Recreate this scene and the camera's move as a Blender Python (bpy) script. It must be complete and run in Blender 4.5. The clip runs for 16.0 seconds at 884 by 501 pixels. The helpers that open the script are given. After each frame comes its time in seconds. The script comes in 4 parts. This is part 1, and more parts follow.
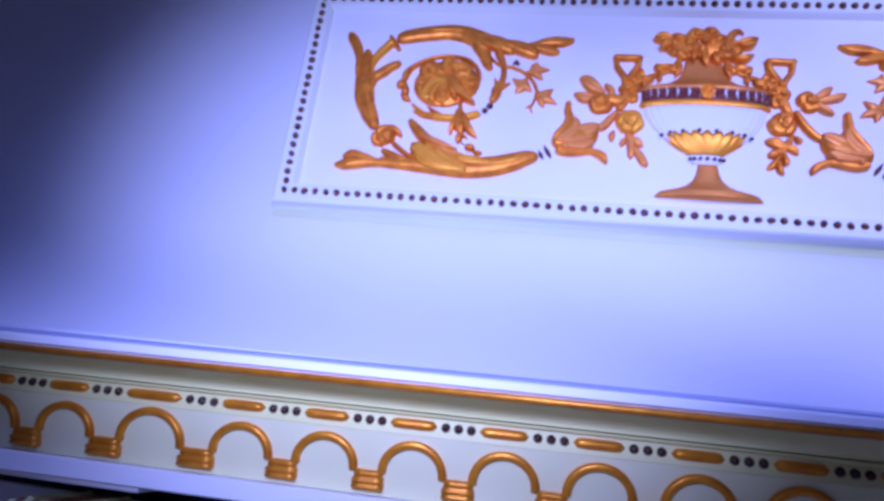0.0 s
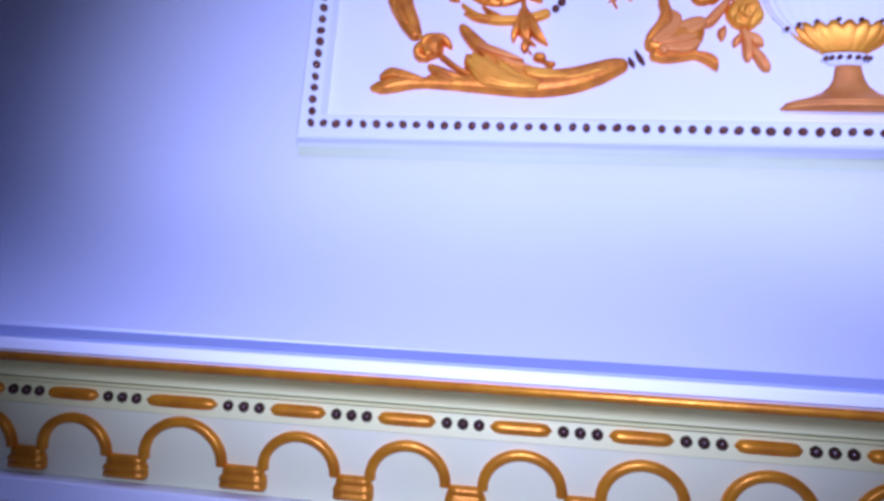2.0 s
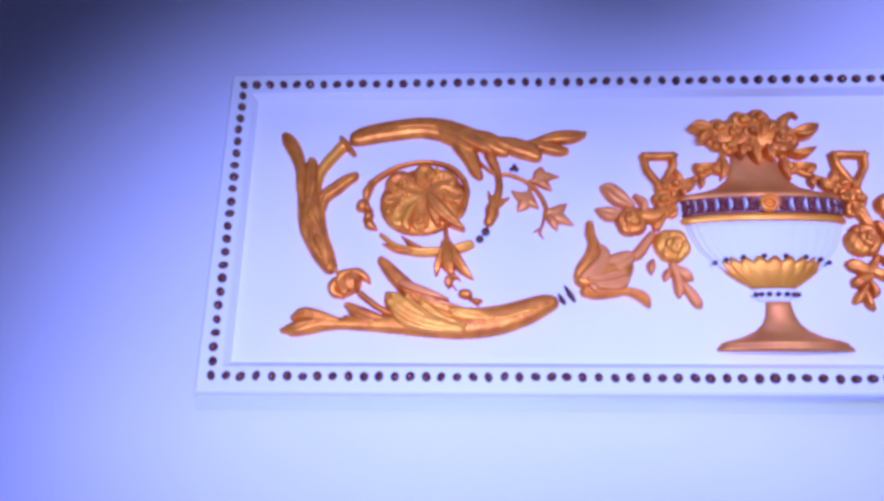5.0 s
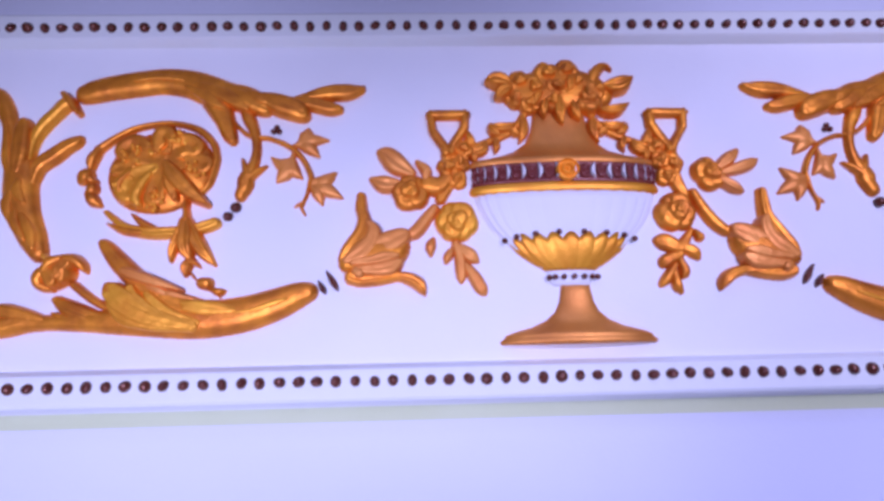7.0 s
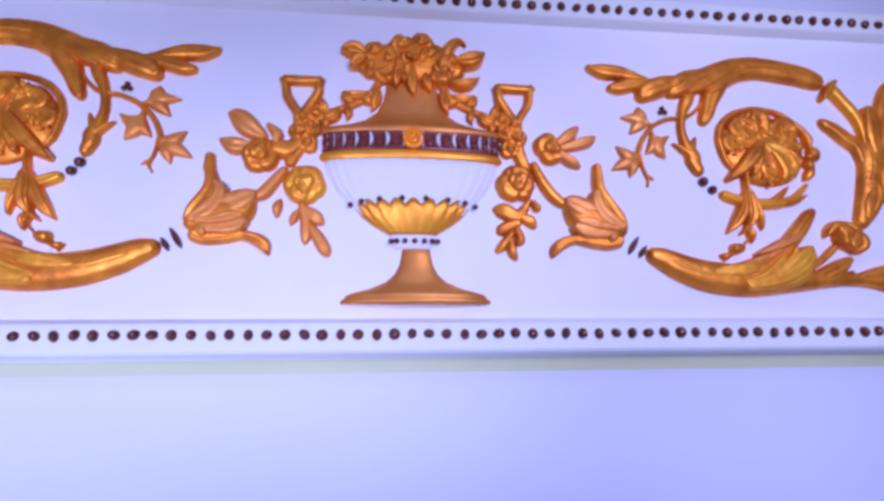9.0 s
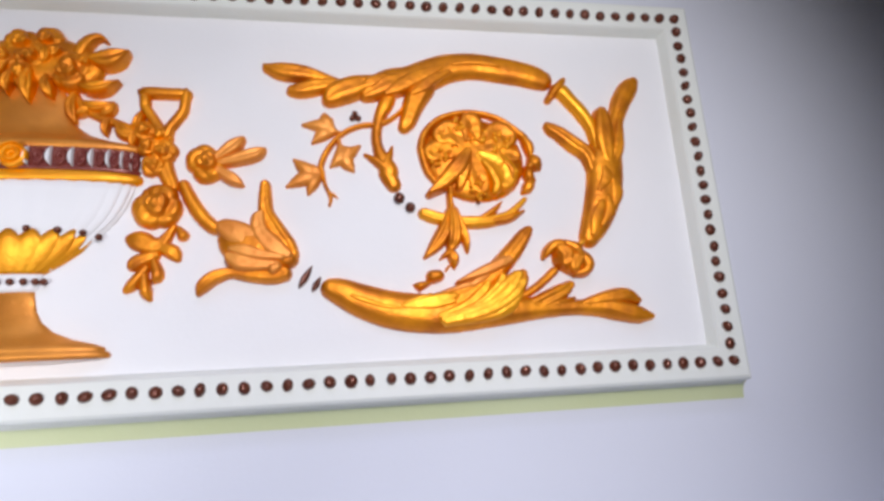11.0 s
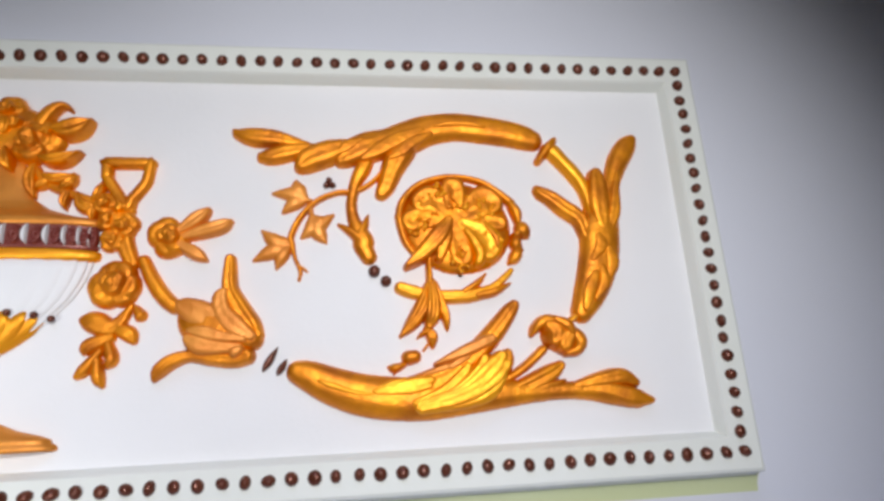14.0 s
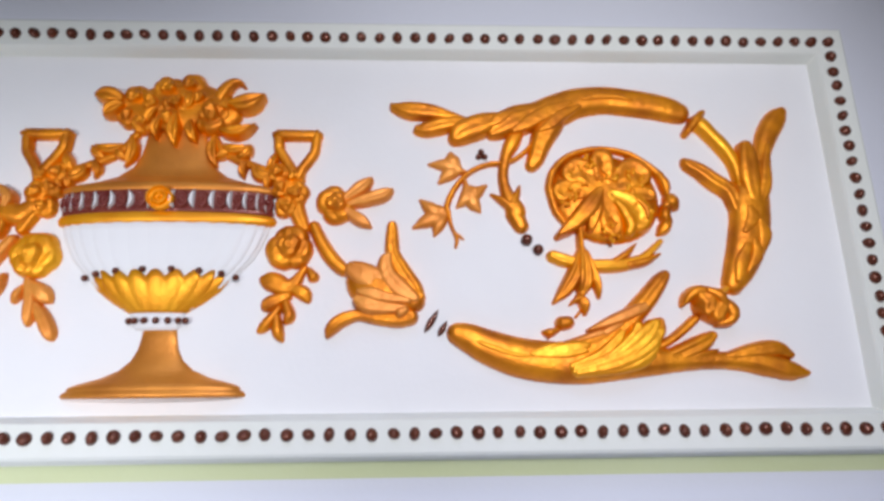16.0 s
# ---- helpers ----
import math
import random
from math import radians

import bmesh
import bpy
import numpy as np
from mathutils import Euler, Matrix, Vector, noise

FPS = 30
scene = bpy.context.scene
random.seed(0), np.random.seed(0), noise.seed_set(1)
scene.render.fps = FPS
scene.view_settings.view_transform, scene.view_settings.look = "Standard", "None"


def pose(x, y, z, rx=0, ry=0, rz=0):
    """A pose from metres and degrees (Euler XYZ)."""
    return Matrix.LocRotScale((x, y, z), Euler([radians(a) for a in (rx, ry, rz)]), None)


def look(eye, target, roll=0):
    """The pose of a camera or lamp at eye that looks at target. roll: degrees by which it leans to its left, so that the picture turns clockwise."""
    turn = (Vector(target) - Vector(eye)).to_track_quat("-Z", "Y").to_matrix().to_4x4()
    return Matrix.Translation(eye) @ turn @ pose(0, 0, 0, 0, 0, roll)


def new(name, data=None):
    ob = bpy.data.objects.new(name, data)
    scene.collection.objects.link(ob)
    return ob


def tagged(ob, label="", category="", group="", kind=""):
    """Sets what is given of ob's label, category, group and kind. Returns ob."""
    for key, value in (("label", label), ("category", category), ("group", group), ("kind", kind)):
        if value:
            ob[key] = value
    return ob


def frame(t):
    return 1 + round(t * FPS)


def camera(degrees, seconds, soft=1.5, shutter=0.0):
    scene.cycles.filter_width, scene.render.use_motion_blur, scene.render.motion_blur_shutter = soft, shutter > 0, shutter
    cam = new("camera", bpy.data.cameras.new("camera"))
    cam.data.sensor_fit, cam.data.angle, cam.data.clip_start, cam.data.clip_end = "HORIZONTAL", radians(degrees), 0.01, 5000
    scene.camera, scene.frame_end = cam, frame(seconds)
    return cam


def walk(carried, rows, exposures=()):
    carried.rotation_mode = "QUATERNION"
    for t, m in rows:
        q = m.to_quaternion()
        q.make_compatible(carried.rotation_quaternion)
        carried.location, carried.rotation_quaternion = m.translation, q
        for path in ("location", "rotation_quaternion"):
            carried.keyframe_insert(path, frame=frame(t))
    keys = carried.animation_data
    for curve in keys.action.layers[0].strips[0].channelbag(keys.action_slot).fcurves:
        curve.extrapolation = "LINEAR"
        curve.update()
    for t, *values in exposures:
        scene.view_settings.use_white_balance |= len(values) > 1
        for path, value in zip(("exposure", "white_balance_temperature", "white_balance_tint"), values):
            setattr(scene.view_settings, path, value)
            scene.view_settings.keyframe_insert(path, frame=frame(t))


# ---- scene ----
cam = camera(71.8, 16.0, soft=3.2)
PATH = [
    (0, (-0.264, -0.934, 1.16), (-0.559, 0.948, 1.771), 7.1),
    (0.5, (-0.262, -0.862, 1.18), (-0.532, 1.052, 1.696), 5.1),
    (1, (-0.278, -0.818, 1.242), (-0.516, 1.111, 1.711), 3.0),
    (1.5, (-0.319, -0.779, 1.284), (-0.515, 1.177, 1.65), 2.3),
    (2, (-0.389, -0.778, 1.24), (-0.669, 1.171, 1.59), 4.1),
    (2.2, (-0.393, -0.765, 1.272), (-0.611, 1.199, 1.580), 5.1),
    (2.5, (-0.391, -0.801, 1.377), (-0.532, 1.168, 1.699), 3.7),
    (3, (-0.382, -0.834, 1.45), (-0.533, 1.124, 1.828), 1.1),
    (3.5, (-0.379, -0.83, 1.484), (-0.491, 1.131, 1.857), 0.9),
    (3.7, (-0.373, -0.824, 1.469), (-0.461, 1.13, 1.886), 0.3),
    (5.8, (-0.398, -0.731, 1.521), (-0.458, 1.178, 2.114), 0.6),
    (6, (-0.362, -0.736, 1.55), (-0.488, 1.191, 2.07), -0.5),
    (6.2, (-0.318, -0.703, 1.525), (-0.387, 1.208, 2.112), -0.6),
    (6.5, (-0.26, -0.679, 1.539), (-0.245, 1.255, 2.046), -0.3),
    (6.8, (-0.193, -0.631, 1.514), (-0.142, 1.295, 2.052), -0.9),
    (7, (-0.157, -0.63, 1.523), (-0.093, 1.306, 2.021), -1.5),
    (7.5, (-0.116, -0.632, 1.511), (-0.016, 1.301, 2.016), -1.4),
    (8, (-0.096, -0.658, 1.493), (0.124, 1.27, 1.973), -1.0),
    (8.2, (-0.086, -0.67, 1.493), (0.175, 1.264, 1.928), -0.8),
    (10.3, (0.148, -0.631, 1.509), (0.319, 1.31, 1.957), -1.2),
    (10.5, (0.196, -0.627, 1.523), (0.433, 1.315, 1.942), -1.8),
    (10.7, (0.221, -0.612, 1.526), (0.551, 1.310, 1.970), -2.9),
    (11, (0.286, -0.59, 1.526), (0.645, 1.317, 2.009), -3.7),
    (11.5, (0.31, -0.559, 1.546), (0.646, 1.342, 2.072), -2.6),
    (12, (0.331, -0.55, 1.57), (0.657, 1.343, 2.129), -3.0),
    (12.5, (0.341, -0.532, 1.573), (0.632, 1.382, 2.077), -3.1),
    (13, (0.344, -0.56, 1.571), (0.6, 1.349, 2.109), -4.4),
    (13.5, (0.339, -0.539, 1.562), (0.597, 1.376, 2.078), -3.1),
    (14, (0.341, -0.566, 1.583), (0.616, 1.332, 2.149), -3.2),
    (14.5, (0.332, -0.568, 1.576), (0.587, 1.329, 2.156), -2.8),
    (15, (0.326, -0.58, 1.586), (0.514, 1.327, 2.159), -2.7),
    (15.5, (0.318, -0.575, 1.563), (0.485, 1.326, 2.162), -2.5),
    (15.7, (0.291, -0.571, 1.557), (0.407, 1.350, 2.103), -1.3),
    (16, (0.249, -0.574, 1.563), (0.326, 1.353, 2.094), -0.7),
]
EXPOSURE = [(0, -0.45, 5100, 42), (1, -0.41, 5250, 40), (2, -0.33, 5450, 33), (2.5, -0.55, 5150, 30), (3, -0.34, 5200, 42), (3.7, -0.36, 4900, 50), (6, -0.43, 5050, 47), (6.5, -0.5, 5150, 38), (7, -0.52, 6250, 34), (8.2, -0.5, 5950, 33), (10.3, -0.36, 6650, 24), (11.2, -0.18, 11000, -8), (15, -0.24, 10900, -8), (16, -0.27, 10100, -6)]
walk(cam, [(t, look(eye, target, roll)) for t, eye, target, roll in PATH], EXPOSURE)

# ---- light of the room: added lamps, none seen ----
world = bpy.data.worlds.new("room_air")
world.use_nodes = True
world.node_tree.nodes["Background"].inputs[0].default_value = (0.40, 0.5, 1.0, 1)
world.node_tree.nodes["Background"].inputs[1].default_value = 0.05
scene.world = world


def spot(name, eye, target, watts, colour, size, radius):
    data = bpy.data.lights.new(name, "SPOT")
    data.energy, data.color, data.spot_size, data.spot_blend, data.shadow_soft_size = watts, colour, radians(size), 1.0, radius
    lamp = new(name, data)
    lamp.matrix_world = look(eye, target)
    return lamp


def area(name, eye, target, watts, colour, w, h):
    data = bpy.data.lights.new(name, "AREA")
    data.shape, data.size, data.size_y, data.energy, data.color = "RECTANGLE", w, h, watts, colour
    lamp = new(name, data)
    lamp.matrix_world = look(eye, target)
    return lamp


# two unseen spots added to pool light on either scroll
spot("fill_spot", (-0.40, -1.25, 1.38), (-0.46, 0, 1.51), 112, (0.56, 0.63, 1.0), 62, 0.06)
spot("fill_spot", (0.42, -1.20, 1.84), (0.40, 0, 1.72), 84, (0.57, 0.625, 1.0), 63, 0.05)
# blue fill added from above for the dim ends, no fixture known there
down = area("ambient_fill", (0, -1.5, 2.95), (0, -1.5, 0), 32, (0.34, 0.43, 1.0), 1.4, 0.9)
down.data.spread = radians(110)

# ---- materials ----


def material(name, base, second, scale=6.0, rough=0.6, metal=0.0, bump=0.15, grain=180.0, spread=0.5, rough_var=0.1):
    """Two tones mixed by broad noise, a finer grain in relief and a slightly uneven gloss."""
    mat = bpy.data.materials.new(name)
    mat.use_nodes = True
    nt = mat.node_tree
    n, link = nt.nodes, nt.links.new
    b = n["Principled BSDF"]
    co = n.new("ShaderNodeTexCoord")
    broad = n.new("ShaderNodeTexNoise")
    broad.inputs["Scale"].default_value, broad.inputs["Detail"].default_value = scale, 5
    fine = n.new("ShaderNodeTexNoise")
    fine.inputs["Scale"].default_value, fine.inputs["Detail"].default_value = grain, 3
    for t in (broad, fine):
        link(co.outputs["Object"], t.inputs["Vector"])
    ramp = n.new("ShaderNodeValToRGB")
    ramp.color_ramp.elements[0].position, ramp.color_ramp.elements[1].position = 0.5 - spread / 2, 0.5 + spread / 2
    ramp.color_ramp.elements[0].color, ramp.color_ramp.elements[1].color = (*base, 1), (*second, 1)
    link(broad.outputs["Fac"], ramp.inputs["Fac"])
    link(ramp.outputs["Color"], b.inputs["Base Color"])
    gloss = n.new("ShaderNodeMapRange")
    gloss.inputs["To Min"].default_value, gloss.inputs["To Max"].default_value = rough - rough_var, rough + rough_var
    link(fine.outputs["Fac"], gloss.inputs["Value"])
    link(gloss.outputs["Result"], b.inputs["Roughness"])
    b.inputs["Metallic"].default_value = metal
    hump = n.new("ShaderNodeBump")
    hump.inputs["Strength"].default_value, hump.inputs["Distance"].default_value = bump, 0.002
    link(fine.outputs["Fac"], hump.inputs["Height"])
    link(hump.outputs["Normal"], b.inputs["Normal"])
    return mat


WALL = material("wall_paint", (0.66, 0.68, 0.74), (0.70, 0.72, 0.78), 3.0, 0.7, 0, 0.08, 220)
WHITE = material("white_panel_paint", (0.78, 0.78, 0.78), (0.82, 0.82, 0.82), 9.0, 0.55, 0, 0.12, 160)
FRAME = material("frame_paint", (0.74, 0.765, 0.70), (0.78, 0.80, 0.75), 9.0, 0.55, 0, 0.12, 160)
# greenish shade and bounce below the frame, put into a base colour
SHADE_SAGE = material("sage_shade_tone", (0.56, 0.61, 0.35), (0.60, 0.65, 0.40), 9.0, 0.6, 0, 0.12, 160)
FRIEZE = material("ivory_white_frieze_paint", (0.78, 0.78, 0.42), (0.81, 0.81, 0.49), 9.0, 0.55, 0, 0.12, 160)
ROOM = material("low_bounce_grey", (0.26, 0.27, 0.30), (0.30, 0.31, 0.34), 3.0, 0.8, 0, 0.08, 220)
TAN = material("worn_tan_gilding", (0.80, 0.30, 0.05), (0.58, 0.19, 0.03), 26.0, 0.44, 0.5, 0.18, 300, 0.45, 0.1)
OLD_GILT = material("dulled_gilding", (0.86, 0.34, 0.010), (0.56, 0.18, 0.006), 34.0, 0.38, 0.5, 0.16, 300, 0.45, 0.12)
BEAD = material("blackened_bronze", (0.035, 0.012, 0.010), (0.06, 0.022, 0.016), 60.0, 0.32, 0.3, 0.2, 400)
CREAM = material("ivory_cornice_paint", (0.76, 0.74, 0.30), (0.80, 0.78, 0.36), 8.0, 0.5, 0, 0.12, 160)
# the bluish shade on top of the white shelf, as a colour
BLUE = material("blue_grey_shelf_shade", (0.30, 0.34, 0.52), (0.36, 0.40, 0.58), 7.0, 0.6, 0, 0.1, 160)
GILT = material("aged_gilding", (1.0, 0.345, 0.024), (0.58, 0.150, 0.012), 40.0, 0.45, 0.60, 0.24, 300, 0.40, 0.10)
BRIGHT = material("bright_gilding", (1.0, 0.44, 0.03), (0.86, 0.29, 0.016), 34.0, 0.44, 0.52, 0.18, 300, 0.45, 0.10)
PALE = material("rubbed_pinkish_gilding", (0.90, 0.34, 0.065), (0.70, 0.205, 0.026), 34.0, 0.48, 0.36, 0.2, 300, 0.45, 0.1)
BRONZE = material("dark_bronzed_paint", (0.10, 0.024, 0.012), (0.17, 0.045, 0.022), 60.0, 0.30, 0.35, 0.2, 400)
CRIMSON = material("dark_crimson_glaze", (0.16, 0.022, 0.020), (0.24, 0.05, 0.035), 60.0, 0.35, 0.2, 0.2, 400)
BLACK = material("opening_black", (0.008, 0.008, 0.009), (0.014, 0.013, 0.013), 14.0, 0.6, 0, 0.2, 120)
WARM_FLOOR = material("warm_bounce_oak", (0.52, 0.43, 0.25), (0.44, 0.35, 0.19), 5.0, 0.5, 0, 0.2, 90)
LEATHER = material("brown_book_cloth", (0.24, 0.085, 0.04), (0.34, 0.16, 0.08), 20.0, 0.6, 0, 0.3, 260)

# ---- building helpers ----
PANEL_Z = 1.754
FIELD_Y = 0.010


def finish(name, bm, mat, parent=None, label="", smooth=True):
    mesh = bpy.data.meshes.new(name)
    if smooth:
        for f in bm.faces:
            f.smooth = True
    bm.to_mesh(mesh)
    bm.free()
    mesh.materials.append(mat)
    ob = new(name, mesh)
    ob.parent = parent
    if label:
        ob["label"] = label
    return ob


def part(name, bm, mat, parent, label="", smooth=True):
    return finish(name, bm, mat, parent, label, smooth)


def box(bm, x0, x1, y0, y1, z0, z1, bevel=0.0):
    m = Matrix.LocRotScale(((x0 + x1) / 2, (y0 + y1) / 2, (z0 + z1) / 2), None, (x1 - x0, y1 - y0, z1 - z0))
    made = bmesh.ops.create_cube(bm, size=1, matrix=m)
    if bevel:
        edges = list({e for v in made["verts"] for e in v.link_edges})
        bmesh.ops.bevel(bm, geom=edges, offset=bevel, segments=2, profile=0.7, affect="EDGES")
    return bm


def askew(u, v, s):
    """The side at s = -1 was carved a little askew of its twin."""
    if s > 0 or u < 145:
        return u, v
    high = min(1, max(0, (v + 45) / 25))
    low = np.interp(u, (145, 165, 280, 360, 400, 480, 540, 600, 640), (0, -9, -8, -3, -4, 3, 4, 0, -2))
    up = np.interp(u, (145, 225, 290, 315, 350, 370, 480, 530, 580, 640), (0, 0, 1, 5, 3, 0, 4, 8, 5, -3))
    return u + low + (up - low) * high, v + np.interp(u, (200, 320, 420, 520, 620), (0, 5, 5, 3, 7)) * (1 - 0.4 * min(1, max(0, (v - 75) / 40)))


def put(bm, u, v, h, s=1):
    """A vertex of the relief: millimetres across, up from the panel's centre, and out of its field."""
    u, v = askew(u, v, s)
    return bm.verts.new((s * u / 1000, FIELD_Y - h / 1000, PANEL_Z + v / 1000))


def face_out(bm):
    """Turn a relief's faces to the room."""
    bm.normal_update()
    if sum(f.normal.y * f.calc_area() for f in bm.faces) > 0:
        bmesh.ops.reverse_faces(bm, faces=bm.faces[:])
    return bm


def grid(bm, rows, closed=False):
    for a, b in zip(rows, rows[1:]):
        k = len(a)
        for j in range(k if closed else k - 1):
            i = (j + 1) % k
            bm.faces.new((a[j], a[i], b[i], b[j]))


def spline(points, q):
    """Catmull-Rom through the points, q from 0 to 1."""
    k = q * (len(points) - 1)
    i = min(int(k), len(points) - 2)
    f = k - i
    p1, p2 = np.array(points[i], float), np.array(points[i + 1], float)
    p0 = np.array(points[i - 1], float) if i else 2 * p1 - p2
    p3 = np.array(points[i + 2], float) if i + 2 < len(points) else 2 * p2 - p1
    return 0.5 * (2 * p1 + (p2 - p0) * f + (2 * p0 - 5 * p1 + 4 * p2 - p3) * f * f + (3 * p1 - p0 - 3 * p2 + p3) * f ** 3)


def ribbon(bm, stations, h, s=1, ridges=0, groove=0.3, lift=0.0, steps=5, across=12, power=0.5, wave=0.0, tip=0.35, fat=1.0):
    """A carved leaf or stem between two edges: stations of (u, v) on the one edge and (u, v) on the other."""
    count = steps * (len(stations) - 1)
    rows, mine = [], []
    for i in range(-1, count + 2):
        q = min(max(i / count, 0), 1)
        u0, v0, u1, v1 = spline(stations, q)
        end = tip + (1 - tip) * min(1.0, 6 * q, 6 * (1 - q)) ** 0.5
        row = []
        blunt = fat * (0.45 + 0.55 * min(1.0, 14 * q, 14 * (1 - q)) ** 0.5)
        for j in range(across + 1):
            w = j / across
            g = 0.5 + (w - 0.5) * blunt
            u, v = u0 + (u1 - u0) * g, v0 + (v1 - v0) * g
            if i < 0 or i > count or j in (0, across):
                z = lift - 2.0
            else:
                w = 0.06 + 0.88 * w
                z = (4 * w * (1 - w)) ** power
                if ridges:
                    z *= 1 - groove * (0.5 + 0.5 * math.cos(2 * math.pi * ridges * w + wave * math.sin(9 * q)))
                z = lift + h * end * z * (1 + 0.16 * noise.noise((s * u * 0.07, v * 0.07, h)))
            row.append(put(bm, u, v, z, s))
        rows.append(row)
    grid(bm, rows)
    return bm


def polar(bm, u, v, rx, ry, h, s=1, outline=None, height=None, lift=0.0, rings=12, segments=40, turn=0.0):
    """A round boss: outline(angle) scales its edge, height(r, angle) its relief."""
    rows = []
    for i in range(rings + 1):
        r = i / rings
        row = []
        for j in range(segments):
            a = 2 * math.pi * j / segments
            o = outline(a) if outline else 1.0
            z = -2.0 if i == rings else h * (height(r, a) if height else (1 - 0.9 * r * r) ** 0.5)
            c, d = math.cos(a + turn), math.sin(a + turn)
            rr = max(r, 0.01)
            row.append(put(bm, u + rx * rr * o * c, v + ry * rr * o * d, lift + z, s))
        rows.append(row)
    grid(bm, rows, True)
    bm.faces.new(rows[0][::-1])
    return bm


def leaf_stations(u, v, angle, length, width, bend=0.0):
    """Stations of a simple pointed leaf from its stalk, angle in degrees."""
    out = []
    for q, w in ((0, 0.22), (0.18, 0.72), (0.42, 1.0), (0.7, 0.72), (0.9, 0.3), (1.0, 0.05)):
        a = radians(angle) + bend * (q - 0.5)
        cu, cv = u + length * q * math.cos(a), v + length * q * math.sin(a)
        du, dv = -math.sin(a) * width * w / 2, math.cos(a) * width * w / 2
        out.append((cu + du, cv + dv, cu - du, cv - dv))
    return out


def ball(bm, u, v, r, s=1, h=None):
    m = Matrix.LocRotScale((s * u / 1000, FIELD_Y - (r * 0.6 if h is None else h) / 1000, PANEL_Z + v / 1000), None, (r / 1000,) * 3)
    bmesh.ops.create_icosphere(bm, subdivisions=2, radius=1, matrix=m)
    return bm


def lathe(bm, profile, depth, turns=36, flutes=0, cut=0.0, scallop=0.0, centre=2.0):
    """Half of a turned body standing out of the field: profile of (radius, v)."""
    rows = []
    for k, (r, v) in enumerate(profile):
        row = []
        for j in range(turns + 1):
            a = -math.pi / 2 + math.pi * j / turns
            f = abs(math.cos(flutes * a)) if flutes else 0
            rr = r * (1 - cut * (1 - f))
            lift = scallop * f * (1 - k / (len(profile) - 1)) if scallop else 0
            row.append(put(bm, centre + rr * math.sin(a), v + lift, depth * rr * math.cos(a) - (1.5 if j in (0, turns) else 0)))
        rows.append(row)
    grid(bm, rows)
    for row, flip in ((rows[0], False), (rows[-1], True)):
        bm.faces.new(row if flip else row[::-1])
    return bm


def stroke(bm, points, width, h, s=1, lift=0.0):
    """A flat, square-edged strap along a line of points."""
    for (u0, v0), (u1, v1) in zip(points, points[1:]):
        d = np.array((u1 - u0, v1 - v0), float)
        d /= np.linalg.norm(d)
        n = np.array((-d[1], d[0])) * width / 2
        e = d * width / 2
        st = [(u0 - e[0] + n[0], v0 - e[1] + n[1], u0 - e[0] - n[0], v0 - e[1] - n[1]), (u1 + e[0] + n[0], v1 + e[1] + n[1], u1 + e[0] - n[0], v1 + e[1] - n[1])]
        ribbon(bm, st, h, s, 0, 0, lift, 5, 8, 0.22, 0, 0.9)
    return bm


# ---- room ----
def slab(name, label, mat, dims):
    return tagged(finish(name, box(bmesh.new(), *dims), mat, None, "", False), label, name.split("_")[0], kind="structure")


WALL_Y = 0.026


def flared_wall():
    """The chimney wall: upright behind the panel, sweeping forward to meet the shelf."""
    sweep = [(WALL_Y - 0.236 * q ** 2.3, 1.50 - 0.2525 * q) for q in np.linspace(0, 1, 25)]
    profile = [(0.25, 0), (0.25, 3.0), (WALL_Y, 3.0)] + sweep + [(sweep[-1][0] - 0.001, 1.2395), (WALL_Y, 1.2390), (WALL_Y, 0)]
    bm = bmesh.new()
    a, b = ([bm.verts.new((x, y, z)) for y, z in profile] for x in (-2.6, 2.6))
    k = len(profile)
    for j in range(k):
        bm.faces.new((a[j], a[(j + 1) % k], b[(j + 1) % k], b[j]))
    bm.faces.new(a[::-1])
    bm.faces.new(b)
    bmesh.ops.recalc_face_normals(bm, faces=bm.faces[:])
    for e in bm.edges:
        e.smooth = e.calc_face_angle(0) < 0.5
    return bm


tagged(finish("wall_north", flared_wall(), WALL, None, "", True), "smooth pale blue-white painted plaster wall", "wall", kind="structure")
# unseen closing walls, greyed so less light bounces onto the gilding
slab("wall_south", "plain unseen wall, grey to hold down bounce", ROOM, (-2.6, 2.6, -3.7, -3.5, 0, 3.0))
slab("wall_west", "plain unseen wall, grey to hold down bounce", ROOM, (-2.8, -2.6, -3.7, 0.25, 0, 3.0))
slab("wall_east", "plain unseen wall, grey to hold down bounce", ROOM, (2.6, 2.8, -3.7, 0.25, 0, 3.0))
# unseen floor, its light oak tone picked to reflect warm light upwards
slab("floor", "unseen floor, oak tone lightened for warm bounce", WARM_FLOOR, (-2.8, 2.8, -3.7, 0.25, -0.1, 0))
slab("ceiling", "plain white ceiling", WHITE, (-2.8, 2.8, -3.7, 0.25, 3.0, 3.1))

# ---- relief panel: field, frame, beads ----
panel = tagged(new("relief_panel"), "long white plaster wall panel with gilded urn and scrolling acanthus relief", "wall panel")
panel.location = (0, 0, 0)

IN_X, IN_LO, IN_HI = 0.671, 1.567, 1.930
part("field", box(bmesh.new(), -0.684, 0.684, FIELD_Y, WALL_Y + 0.004, 1.555, 1.950), WHITE, panel, "flat white painted field", False)


